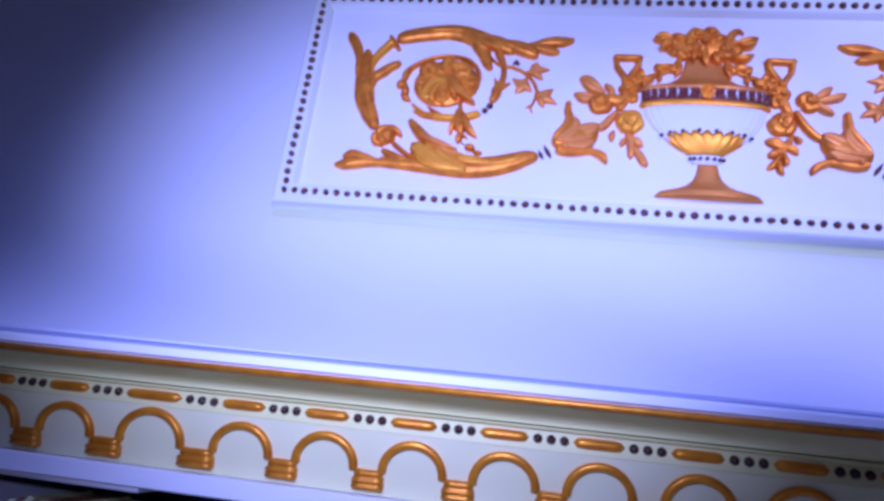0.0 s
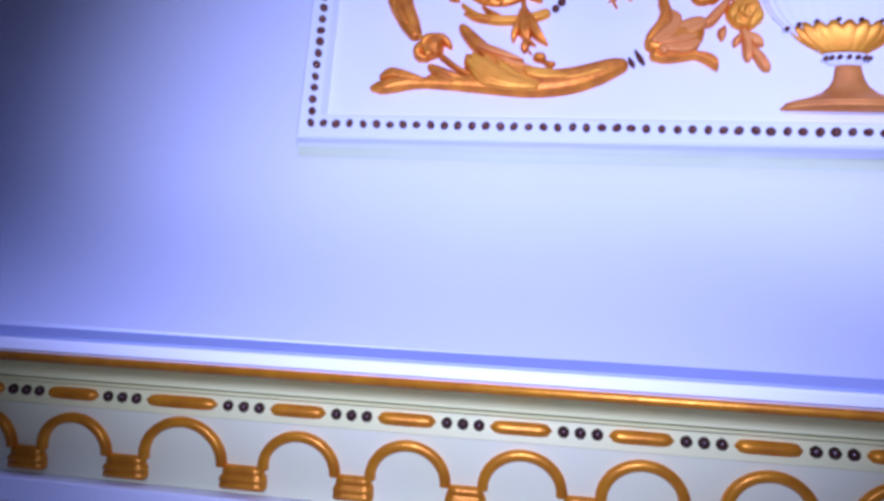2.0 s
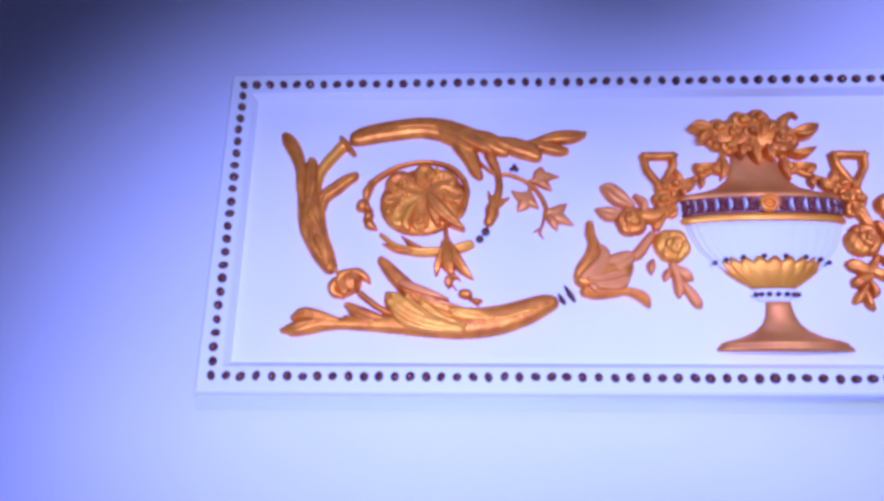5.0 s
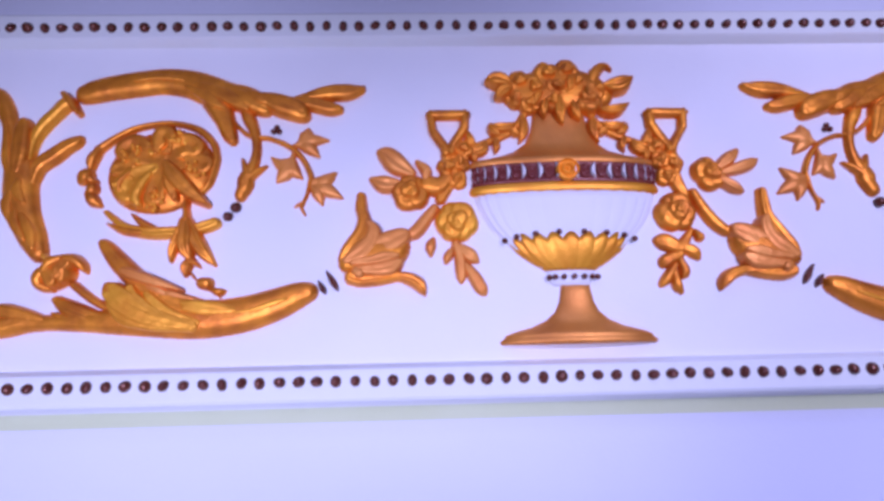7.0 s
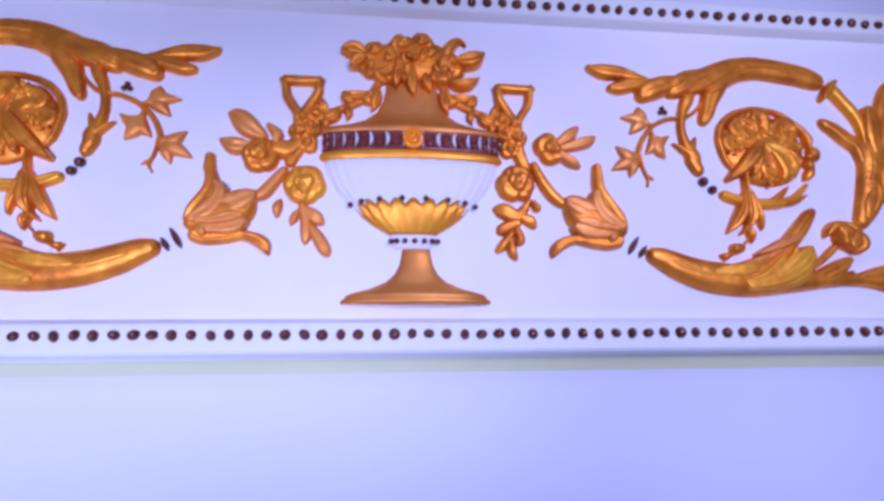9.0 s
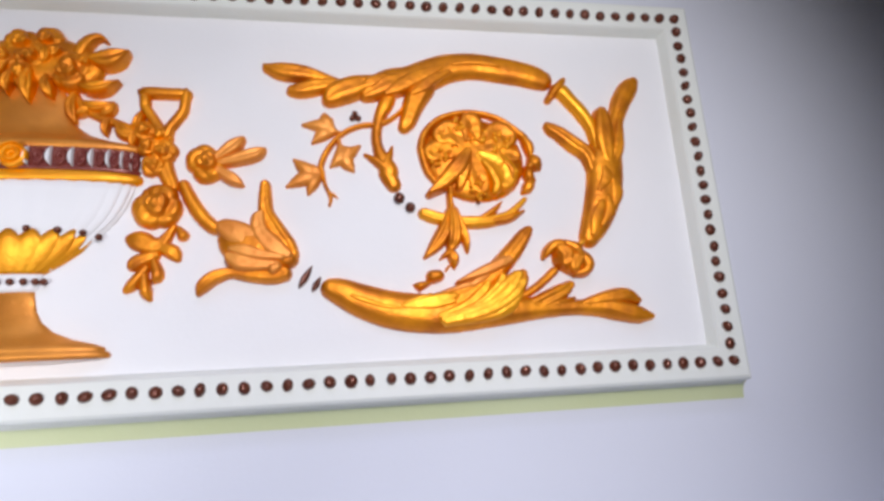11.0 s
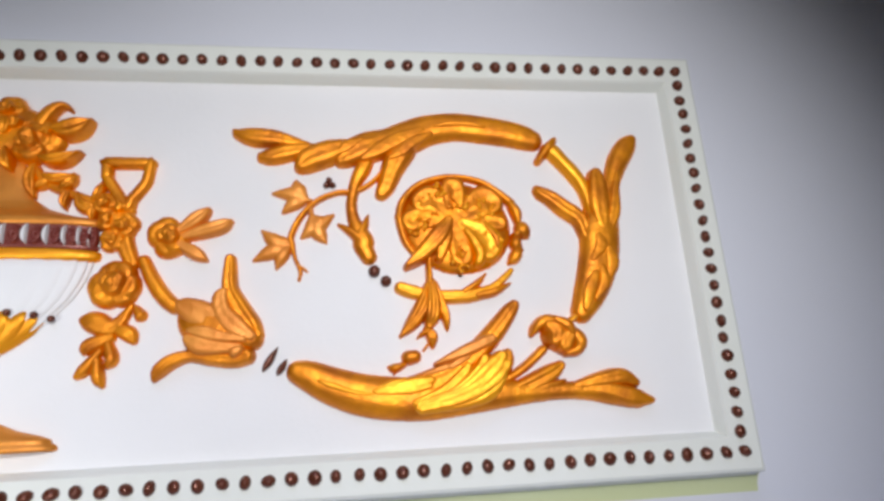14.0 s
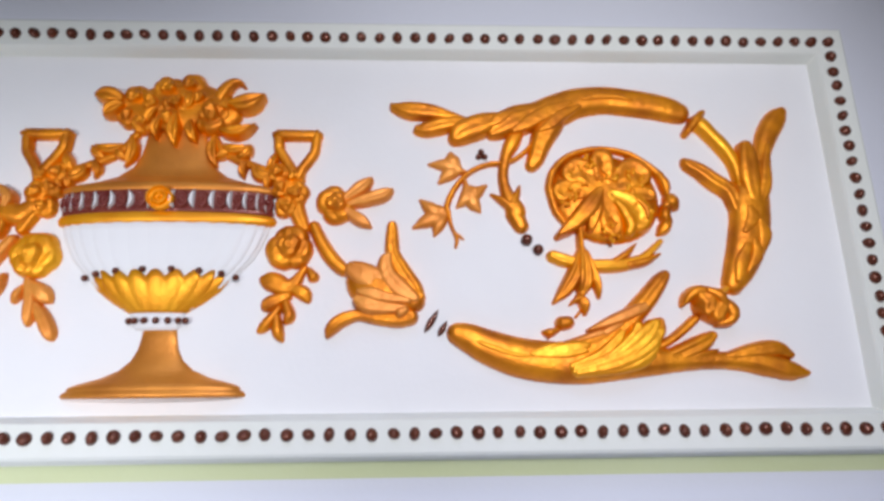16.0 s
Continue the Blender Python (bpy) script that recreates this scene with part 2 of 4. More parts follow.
def mitred_frame():
    """The moulding round the field, mitred at the corners: outer slope, flat face, inner bevel."""
    bm = bmesh.new()
    # (across from the bead line outwards, y)
    profile = [(-0.0195, 0.0125), (-0.0180, 0.0095), (-0.0165, 0.0055), (-0.0135, -0.0010), (-0.0118, -0.0032), (0.016, -0.0040), (0.0185, -0.0025), (0.020, 0.0), (0.0215, 0.014), (0.0255, 0.023), (0.027, 0.028)]
    rows = []
    for off, y in profile:
        x, lo, hi = 0.698 + off, 1.5505 - off, 1.9555 + off
        rows.append([bm.verts.new(p) for p in ((-x, y, lo), (x, y, lo), (x, y, hi), (-x, y, hi))])
    grid(bm, rows, True)
    bm.normal_update()
    if sum(f.normal.y for f in bm.faces) > 0:
        bmesh.ops.reverse_faces(bm, faces=bm.faces[:])
    return bm


part("frame", mitred_frame(), FRAME, panel, "white bevelled frame moulding", False)



def under_shade():
    """A slim hollow strip between the frame's foot and the wall, added to carry shade."""
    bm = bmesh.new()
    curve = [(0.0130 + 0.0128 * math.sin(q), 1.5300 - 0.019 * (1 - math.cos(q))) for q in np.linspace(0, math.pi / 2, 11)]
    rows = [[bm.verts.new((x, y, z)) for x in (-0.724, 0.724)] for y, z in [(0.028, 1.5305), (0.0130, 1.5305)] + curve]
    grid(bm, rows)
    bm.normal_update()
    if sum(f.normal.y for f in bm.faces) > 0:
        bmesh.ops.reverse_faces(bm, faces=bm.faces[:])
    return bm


part("under_shade", under_shade(), SHADE_SAGE, panel, "hollow strip in the sage-cream tone of the frame's shade")

# ---- ornament of one side; the other mirrors it ----
# every stroke of the carving: lift, rise, vein and its line of (across, up, half width), in millimetres from the panel's centre
TOP_BODY = ((0, 13, 0, ((527, 121, 12.3), (516, 125, 14.7), (500, 129, 15.5), (475, 133, 16.1), (445, 136, 16.3), (416, 132, 17.6), (394, 123, 19.2), (374, 116, 17.7), (353, 115, 14.5), (333, 110, 10.7), (308, 107, 8.6), (283, 110, 6.6),)),)
TOP_LOBES = ((4, 10, 0.08, ((367, 116, 9.3), (347, 108, 13.4), (333, 100, 11), (326, 95, 6.8),)), (5, 10, 0.08, ((338, 112, 7.5), (314, 104, 13.9), (295, 96, 13.3), (288, 90, 8.9),)), (3, 9, 0.08, ((303, 109, 5.2), (278, 105, 9.4), (259, 100, 8.9), (249, 99, 5.9),)), (4, 8, 0.1, ((295, 111, 4.2), (263, 119, 9.4), (241, 121, 10.2), (225, 124, 5.2), (221, 127, 2.7),)), (0, 13, 0.08, ((387, 109, 16.5), (377, 86, 12.3), (371, 69, 10), (366, 60, 7.3),)),)
TOP_VEINS = ((11, 3, 0, ((408, 128, 4.9), (384, 117, 9.3), (363, 105, 8.8), (348, 96, 4.3),)), (11, 3, 0, ((418, 124, 3.4), (397, 113, 7.7), (387, 104, 7.7), (375, 96, 3.3),)), (11, 3.5, 0, ((348, 117, 3.2), (333, 109, 8), (325, 103, 4.8),)), (10, 3.5, 0, ((323, 112, 3.2), (303, 103, 8.6), (293, 100, 4.7),)), (12, 2.5, 0, ((475, 132, 2.3), (448, 136, 5.2), (421, 132, 2.3),)),)
STEM = ((0, 10, 0, ((357, 109, 6.4), (348, 88, 8.9), (340, 71, 6.8), (336, 49, 6), (339, 30, 7.2), (347, 12, 10.8), (347, 6, 10.2), (352, -5, 8.5),)),)
STEM_SPIKES = ((2, 8, 0, ((346, 12, 6.5), (334, 21, 4.5), (323, 28, 1.7),)), (2, 8, 0, ((344, 17, 6.5), (349, 28, 4.2), (352, 37, 1.6),)),)
TENDRIL = ((0, 7, 0, ((373, 93, 2.5), (359, 75, 2.9), (342, 64, 3.1), (320, 61, 3.1), (301, 52, 3.2), (286, 35, 3.5), (278, 17, 3.7), (279, 9, 3.2), (282, -5, 2.4), (287, -18, 2.4), (286, -27, 1.7),)),)
TENDRIL_FORK = ((0, 6, 0, ((285, -13, 2.1), (290, -16, 1.9), (294, -19, 1),)),)
IVY_A = ((0, 8, 0, ((293, 54, 3.6), (281, 60, 8.5), (260, 61, 1.8),)), (0, 8, 0, ((291, 54, 3.7), (284, 64, 8), (282, 74, 2),)), (0, 8, 0, ((291, 53, 3.6), (281, 51, 7.7), (270, 41, 2),)), (0, 7, 0, ((298, 53, 2), (291, 55, 4.1), (289, 67, 3.1),)),)
IVY_B = ((0, 8, 0, ((297, 38, 3), (303, 28, 8.5), (318, 38, 2),)), (0, 8, 0, ((298, 37, 3), (303, 22, 8.5), (311, 10, 1.9),)), (0, 8, 0, ((297, 37, 3), (296, 24, 6.5), (288, 15, 1.9),)), (0, 8, 0, ((296, 49, 2.5), (298, 37, 3.5), (306, 32, 5.5),)),)
IVY_C = ((0, 8, 0, ((276, 8, 2.9), (263, 12, 7.8), (251, 22, 1.9),)), (0, 8, 0, ((276, 7, 2.9), (261, 2, 8.3), (244, -7, 1.9),)), (0, 8, 0, ((277, 5, 2.8), (270, -3, 6.8), (265, -15, 1.9),)), (0, 7, 0, ((278, 9, 2.4), (273, 11, 4.5), (270, 16, 1.9),)),)
RING = ((0, 9, 0, ((398, -5, 3), (388, 10, 4.1), (383, 31, 4.4), (383, 39, 4.5), (388, 54, 4.5), (403, 69, 4.4), (425, 77, 4), (446, 78, 3.8), (469, 72, 4.1), (486, 60, 4.7), (498, 49, 5.5),)),)
GARLAND = ((1, 10, 0, ((496, 50, 4.3), (502, 39, 6.6), (503, 28, 3.9),)), (2, 10, 0, ((504, 26, 3.8), (507, 20, 8.6), (512, 13, 2.8),)), (2, 10, 0, ((507, 21, 3.8), (500, 15, 4.7), (496, 13, 2.2),)), (1, 10, 0, ((504, 14, 2.6), (499, 5, 7), (505, -2, 2.1),)), (1, 10, 0, ((501, 2, 3.1), (498, -7, 7), (491, -14, 2.6),)),)
HUSK = ((0, 11, 0.15, ((382, -37, 6.8), (393, -41, 7.3), (411, -45, 6.5), (433, -47, 7.5), (456, -45, 6.9), (474, -38, 5.1), (492, -22, 3.3),)),)
HUSK_TIPS = ((2, 9, 0, ((443, -43, 4), (456, -35, 4.1), (466, -25, 1.5),)), (2, 9, 0, ((456, -47, 4.6), (474, -43, 4.5), (490, -35, 1.6),)),)
BELL = ((2, 14, 0.2, ((411, -31, 4.6), (412, -49, 8.5), (411, -64, 9.3), (407, -76, 3.9),)),)
BELL_PETALS = ((1, 13, 0.2, ((410, -34, 5.5), (403, -54, 8.5), (393, -70, 7.5), (380, -84, 1.9),)), (1, 12, 0.2, ((414, -35, 5), (420, -54, 5.8), (424, -67, 5), (425, -79, 1.9),)), (3, 10, 0, ((410, -6, 3.6), (410, -20, 3.8), (410, -34, 4),)),)
BELL_BUDS = ((1, 10, 0.2, ((405, -78, 3.8), (410, -85, 6.3), (410, -95, 2.2),)), (1, 9, 0, ((407, -79, 3.4), (401, -82, 2.9), (396, -86, 1.2),)), (0, 6, 0, ((406, -92, 1.7), (401, -98, 1.7),)), (0, 12, 0, ((393, -103, 6.7), (387, -104, 7.4),)), (0, 9, 0, ((383, -110, 3.1), (374, -113, 4.8), (368, -112, 1.9),)), (0, 8, 0, ((377, -114, 2.4), (373, -118, 1.6),)),)
LOW_BODY = ((0, 15, 0, ((286, -113, 10.8), (297, -117, 14.2), (316, -126, 17.1), (342, -135, 19.2), (371, -140, 20), (405, -142, 19.5), (440, -141, 17.1), (470, -140, 14.5), (501, -140, 10.6), (533, -140, 8.7), (559, -141, 10), (583, -144, 12.6), (606, -154, 6.2),)),)
BRANCH = ((0, 15, 0.1, ((376, -138, 13.5), (406, -129, 13.8), (431, -117, 12), (453, -100, 11.1), (472, -81, 10.5), (486, -64, 8.5), (492, -57, 5.9),)),)
PINK_FROND = ((9, 9, 0.1, ((412, -111, 2.4), (436, -102, 6.2), (456, -94, 7.1), (465, -90, 6),)), (6, 9, 0.1, ((396, -122, 2.3), (417, -116, 4.8), (427, -113, 3.8),)), (6, 9, 0.1, ((415, -120, 2.4), (430, -112, 5.2), (442, -106, 3.9),)),)
MAIN_LEAF = ((14, 5, 0.12, ((394, -148, 5.4), (427, -139, 8.1), (451, -120, 7.8), (457, -108, 5.4),)), (14, 6, 0.12, ((394, -150, 5.5), (434, -139, 10.2), (461, -120, 11.7), (473, -107, 6.8),)), (15, 5, 0.12, ((396, -151, 5.4), (436, -141, 10), (463, -127, 9.7), (478, -114, 5.4),)), (14, 5, 0.12, ((396, -152, 5), (439, -145, 8.8), (462, -135, 8.8), (474, -124, 5.1),)),)
MAIN_LEAF_LOW = ((13, 5, 0.12, ((396, -152, 5), (436, -147, 6.9), (457, -142, 7.3), (469, -136, 4.4),)), (11, 5, 0.1, ((396, -153, 4), (431, -149, 5.5), (451, -146, 5.2), (458, -144, 3.3),)), (13, 5, 0.12, ((391, -146, 4.6), (418, -136, 6.9), (436, -121, 6.2), (441, -115, 4.9),)),)
SMALL_LEAF = ((12, 5, 0.1, ((354, -134, 3.6), (381, -130, 6.9), (396, -128, 7.1), (407, -126, 4.7),)), (11, 5, 0.1, ((354, -133, 3.6), (372, -129, 6), (383, -125, 3.9),)), (12, 5, 0.1, ((356, -135, 3.6), (386, -134, 5.9), (405, -131, 4.7),)), (11, 5, 0.1, ((356, -134, 3.2), (386, -128, 5.5), (395, -124, 3.8),)),)
BACK_LEAF = ((3, 14, 0.1, ((417, -145, 9.2), (451, -133, 14.2), (475, -114, 10.7), (481, -104, 5.8),)),)
SIDE_LEAF = ((2, 11, 0.2, ((463, -145, 4.7), (493, -136, 8.8), (519, -125, 9.3), (532, -117, 5.4),)), (3, 9, 0.1, ((482, -143, 3.7), (507, -138, 5.1), (528, -133, 3.4), (535, -131, 2),)),)
END_LEAF = ((4, 10, 0.08, ((543, -137, 4.4), (571, -132, 8.5), (591, -130, 9), (604, -136, 5.1),)), (4, 10, 0.08, ((548, -139, 4.4), (575, -142, 9), (598, -149, 10.5), (618, -153, 4),)),)
BUD_STEM = ((0, 9, 0, ((476, -129, 4.4), (497, -117, 4.9), (517, -101, 5),)),)
BUD = ((0, 17, 0, ((530, -88, 14.6), (536, -91, 14.9),)),)
BUD_PETALS = ((3, 13, 0, ((536, -76, 6.7), (521, -74, 7), (511, -80, 5.5), (506, -87, 2.4),)), (3, 13, 0, ((542, -82, 6.3), (552, -93, 8.7), (550, -102, 6.4), (538, -106, 3),)), (8, 11, -0.15, ((523, -79, 6.7), (529, -85, 10), (527, -94, 7),)), (9, 10, -0.15, ((542, -89, 7.7), (536, -98, 8.7),)), (9, 11, 0, ((529, -74, 5), (539, -79, 7.2), (544, -86, 5.6),)),)
BUD_JOINT = ((2, 10, 0, ((544, -76, 3.1), (551, -71, 3.7),)),)
OUT_BODY = ((0, 14, 0, ((560, -66, 11.3), (570, -49, 16.3), (580, -27, 19.9), (587, -3, 21.5), (590, 19, 21.6), (595, 35, 18), (603, 56, 13.2), (611, 75, 10.3), (620, 96, 12), (631, 113, 11.9), (638, 122, 7.3),)),)
OUT_LOBES = ((7, 9, 0.08, ((591, 24, 9.4), (590, 47, 12.9), (591, 67, 11.7), (591, 80, 7.8),)), (6, 8, 0.08, ((594, 13, 7.2), (605, 36, 8.4), (610, 62, 6.3), (615, 82, 4.1),)), (0, 12, 0.1, ((574, 13, 7.7), (569, 31, 9.9), (553, 44, 10.1), (540, 55, 9), (530, 61, 7.3), (526, 66, 3.4),)),)
OUT_VEINS = ((12, 3, 0, ((589, -36, 4.3), (595, -17, 8.8), (593, -3, 5.5),)), (12, 3, 0, ((562, -63, 4.7), (568, -46, 8.4), (576, -30, 6.4),)), (12.5, 3, 0, ((573, -54, 3.7), (584, -38, 7.7), (584, -23, 4.7),)), (12.5, 3, 0, ((575, -14, 3.8), (585, 0, 8.2), (584, 10, 5.5),)),)
TRUMPET = ((0, 12, 0, ((582, 35, 5.2), (578, 63, 7.3), (569, 81, 8.8), (558, 95, 8.8), (550, 105, 9.4), (545, 109, 9.8),)),)
TRUMPET_LIP = ((3, 12, 0, ((549, 118, 4.6), (541, 109, 5.9), (531, 96, 4.3),)),)
CUP_BODY = ((0, 17, 0, ((245, -82, 10.7), (233, -77, 17.6), (216, -71, 20.5), (199, -67, 18.1), (190, -62, 11.7),)),)
CUP_STEM = ((0, 10, 0, ((146, -6, 6.3), (153, -21, 7.3), (163, -37, 7.8), (175, -49, 7.3), (184, -51, 5.4),)),)
CUP_PETALS = ((1, 13, 0.15, ((223, -6, 5.9), (223, -20, 7.3), (224, -35, 8.3), (233, -53, 10.2), (243, -68, 10.2), (249, -78, 7.3),)), (1, 13, 0.15, ((163, -115, 2.4), (167, -107, 6.8), (177, -99, 7.3), (192, -95, 5.9), (211, -98, 6.8), (230, -100, 7.3), (241, -97, 8.3),)),)
CUP_LOBES = ((12, 6, 0.12, ((245, -80, 5.9), (230, -70, 11.7), (220, -58, 9.8), (217, -45, 8.3), (220, -38, 4.4),)), (11, 6, 0.12, ((240, -80, 5.9), (223, -70, 10.7), (203, -60, 14.2), (189, -53, 11.2), (182, -49, 4.4),)), (13, 6, 0.15, ((239, -83, 4.4), (220, -80, 6.8), (205, -76, 7.8), (193, -74, 4.1),)), (12, 6, 0.12, ((235, -90, 5.4), (214, -89, 8.3), (200, -86, 9.8), (191, -81, 5.4),)), (12, 7, 0, ((236, -92, 4.9), (232, -94, 6.3),)),)
ROSETTE_FOLDS = ((5, 9, -0.45, ((436, 34, 6.3), (425, 45, 13.6), (415, 53, 16.3), (407, 50, 14.2),)), (6, 9, -0.4, ((438, 35, 6.1), (438, 51, 13.4), (438, 63, 15),)), (6, 10, -0.5, ((445, 34, 7), (459, 42, 16.5), (468, 50, 18.7), (475, 48, 15.4),)), (4, 9, -0.4, ((414, 37, 6.4), (404, 33, 12.6), (396, 30, 14),)),)
ROSETTE_FOLDS_LOW = ((6, 10, -0.35, ((445, 26, 7.5), (460, 17, 15.2), (469, 7, 17.7), (470, -1, 14.2),)), (7, 9, 0, ((448, 18, 4.2), (456, 7, 7), (461, -7, 7.3), (458, -15, 5.3),)), (5, 9, -0.35, ((441, 22, 7), (441, 4, 13.6), (443, -7, 13.8),)), (5, 9, -0.3, ((447, 30, 5.4), (466, 29, 11.8), (483, 26, 9.7),)), (9, 6, 0, ((442, 45, 2.4), (436, 53, 3.2), (437, 60, 2.1),)), (10, 6, 0, ((468, 21, 2.7), (477, 10, 4.3), (478, -1, 2.6),)),)
ROSETTE_BELL = ((11, 10, 0.12, ((431, 28, 5.9), (421, 13, 11), (405, -4, 8.7), (388, -17, 3.6),)), (10, 9, 0.12, ((431, 25, 5.4), (426, 8, 8.7), (420, -10, 5.1),)),)
R_SPRIG = ((0, 9, 0.1, ((139, -48, 3.3), (125, -67, 8.2), (109, -62, 10.5), (100, -60, 5.5),)), (0, 9, 0.1, ((127, -68, 5.5), (138, -73, 7.7), (143, -80, 3.6),)), (0, 9, 0.1, ((123, -76, 5.5), (107, -83, 8), (103, -88, 3.5),)), (0, 9, 0, ((122, -82, 4.6), (126, -95, 6.3), (123, -101, 3.2),)), (0, 9, 0, ((116, -88, 4.4), (105, -103, 6.2), (99, -109, 3.5),)), (0, 9, 0, ((114, -95, 4.5), (116, -110, 6.1), (120, -118, 2.7),)), (0, 9, 0, ((143, -50, 3.2), (147, -57, 6.1),)),)
R_LEAVES = ((4, 9, 0.2, ((175, 21, 4.4), (190, 33, 8.3), (199, 41, 4.9), (202, 44, 2),)), (4, 9, 0.2, ((177, 15, 3.9), (199, 22, 7.3), (214, 27, 7.3), (223, 32, 2),)), (4, 9, 0.2, ((179, 8, 5.9), (192, 0, 6.8), (201, -6, 2.4),)),)
L_SPRIG = ((0, 9, 0.1, ((-121, -60, 5.2), (-117, -74, 6.6), (-116, -93, 6.4), (-116, -101, 3.3),)), (1, 9, 0.1, ((-116, -64, 5), (-106, -73, 8.5), (-98, -80, 2.5),)), (0, 9, 0.1, ((-113, -81, 3.7), (-103, -95, 7.2), (-95, -109, 7.2), (-91, -116, 2),)), (0, 9, 0, ((-125, -65, 2.5), (-129, -73, 5.6), (-132, -80, 2.8),)), (0, 9, 0, ((-145, -54, 2.8), (-148, -62, 6.2), (-148, -72, 2.4),)),)
L_LEAVES = ((3, 9, 0.2, ((-182, 9, 5.9), (-196, 9, 10.9), (-207, 13, 6.2), (-213, 16, 2.2),)), (4, 9, 0.2, ((-168, 21, 6.4), (-184, 33, 12.7), (-194, 43, 10.8), (-204, 47, 3.2),)), (5, 9, 0.2, ((-153, 12, 3.8), (-151, 23, 6.4), (-161, 34, 3.2),)),)
L_CUP_STEM = ((0, 10, 0, ((-143, -19, 5.7), (-152, -31, 7.4), (-163, -45, 8.2), (-174, -51, 5.5),)),)

S_GROOVE = ((303, -120, 304, -124), (318, -124, 319, -131), (339, -132, 340, -137), (359, -135, 360, -138))


def carve(name, key, mat, parent, h, s, label="", **how):
    return part(name, face_out(ribbon(bmesh.new(), key, h, s, **how)), mat, parent, label)


def field(strokes, step):
    """The relief of a bundle of tapered, rounded strokes on a square lattice: heights, and each outer point drawn in to the nearest edge."""
    lines = []
    for lift, rise, vein, pts in strokes:
        length = sum(math.hypot(q[0] - p[0], q[1] - p[1]) for p, q in zip(pts, pts[1:]))
        k = max(2, int(length / 0.7))
        lines.append((lift, rise, vein, np.array([spline(pts, i / k) for i in range(k + 1)])))
    every = np.concatenate([line for *_, line in lines])
    big = every[:, 2].max() + 2 * step
    u0, v0 = every[:, 0].min() - big, every[:, 1].min() - big
    nu, nv = int((every[:, 0].max() + big - u0) / step) + 2, int((every[:, 1].max() + big - v0) / step) + 2
    uu, vv = np.meshgrid(u0 + step * np.arange(nu), v0 + step * np.arange(nv), indexing="ij")
    best, pu, pv, top = np.full((nu, nv), 9.0), uu.copy(), vv.copy(), np.full((nu, nv), -3.0)
    for lift, rise, vein, line in lines:
        near, wide = np.full((nu, nv), 9.0), np.ones((nu, nv))
        widest = line[:, 2].max()
        for u, v, r in line:
            r = max(r, 0.8)
            m = r + 2.2 * step
            i0, i1 = max(0, int((u - m - u0) / step)), int((u + m - u0) / step) + 2
            j0, j1 = max(0, int((v - m - v0) / step)), int((v + m - v0) / step) + 2
            cut = np.s_[i0:i1, j0:j1]
            x = np.hypot(uu[cut] - u, vv[cut] - v) / r
            hit = x < near[cut]
            near[cut][hit] = x[hit]
            wide[cut][hit] = r
            out = x < best[cut]
            best[cut][out] = x[out]
            f = np.maximum(x, 1.0)
            pu[cut][out] = (u + (uu[cut] - u) / f)[out]
            pv[cut][out] = (v + (vv[cut] - v) / f)[out]
        q = np.minimum(near, 1.0)
        dip = vein * np.exp(-(near / 0.32) ** 2) if vein >= 0 else -vein * np.exp(-(near / 0.6) ** 2)
        z = (1 - q ** 2.8) ** 0.55 * (1 - dip) * (0.5 + 0.5 * wide / widest)
        top = np.maximum(top, np.where(near < 1, lift * np.minimum(1, (1 - q) * 6) + rise * z, -3.0))
    top += np.where(best < 0.9, 0.14 * np.sin(uu * 0.31 + 2 * np.sin(vv * 0.17)) * np.sin(vv * 0.37 + 1.7 * np.sin(uu * 0.13)), 0)
    return best, pu, pv, top


def modelled(name, strokes, mat, parent, s=1, label="", step=1.3):
    """One piece of the carving as a mesh under its parent."""
    best, pu, pv, top = field(strokes, step)
    inside = best < 1
    cell = inside[:-1, :-1] | inside[1:, :-1] | inside[:-1, 1:] | inside[1:, 1:]
    bm = bmesh.new()
    made = {}

    def vert(i, j):
        if (i, j) not in made:
            made[i, j] = put(bm, pu[i, j], pv[i, j], top[i, j] if inside[i, j] else -2.0, s)
        return made[i, j]

    for i, j in zip(*np.nonzero(cell)):
        bm.faces.new((vert(i, j), vert(i + 1, j), vert(i + 1, j + 1), vert(i, j + 1)))
    bmesh.ops.smooth_vert(bm, verts=[v for k, v in made.items() if inside[k]], factor=0.35, use_axis_x=False, use_axis_y=True, use_axis_z=False)
    return part(name, face_out(bm), mat, parent, label)


def lobes(name, strokes, mat, parent, s=1, label=""):
    """Each stroke as a piece of its own."""
    for stroke_line in strokes:
        modelled(name, (stroke_line,), mat, parent, s, label)


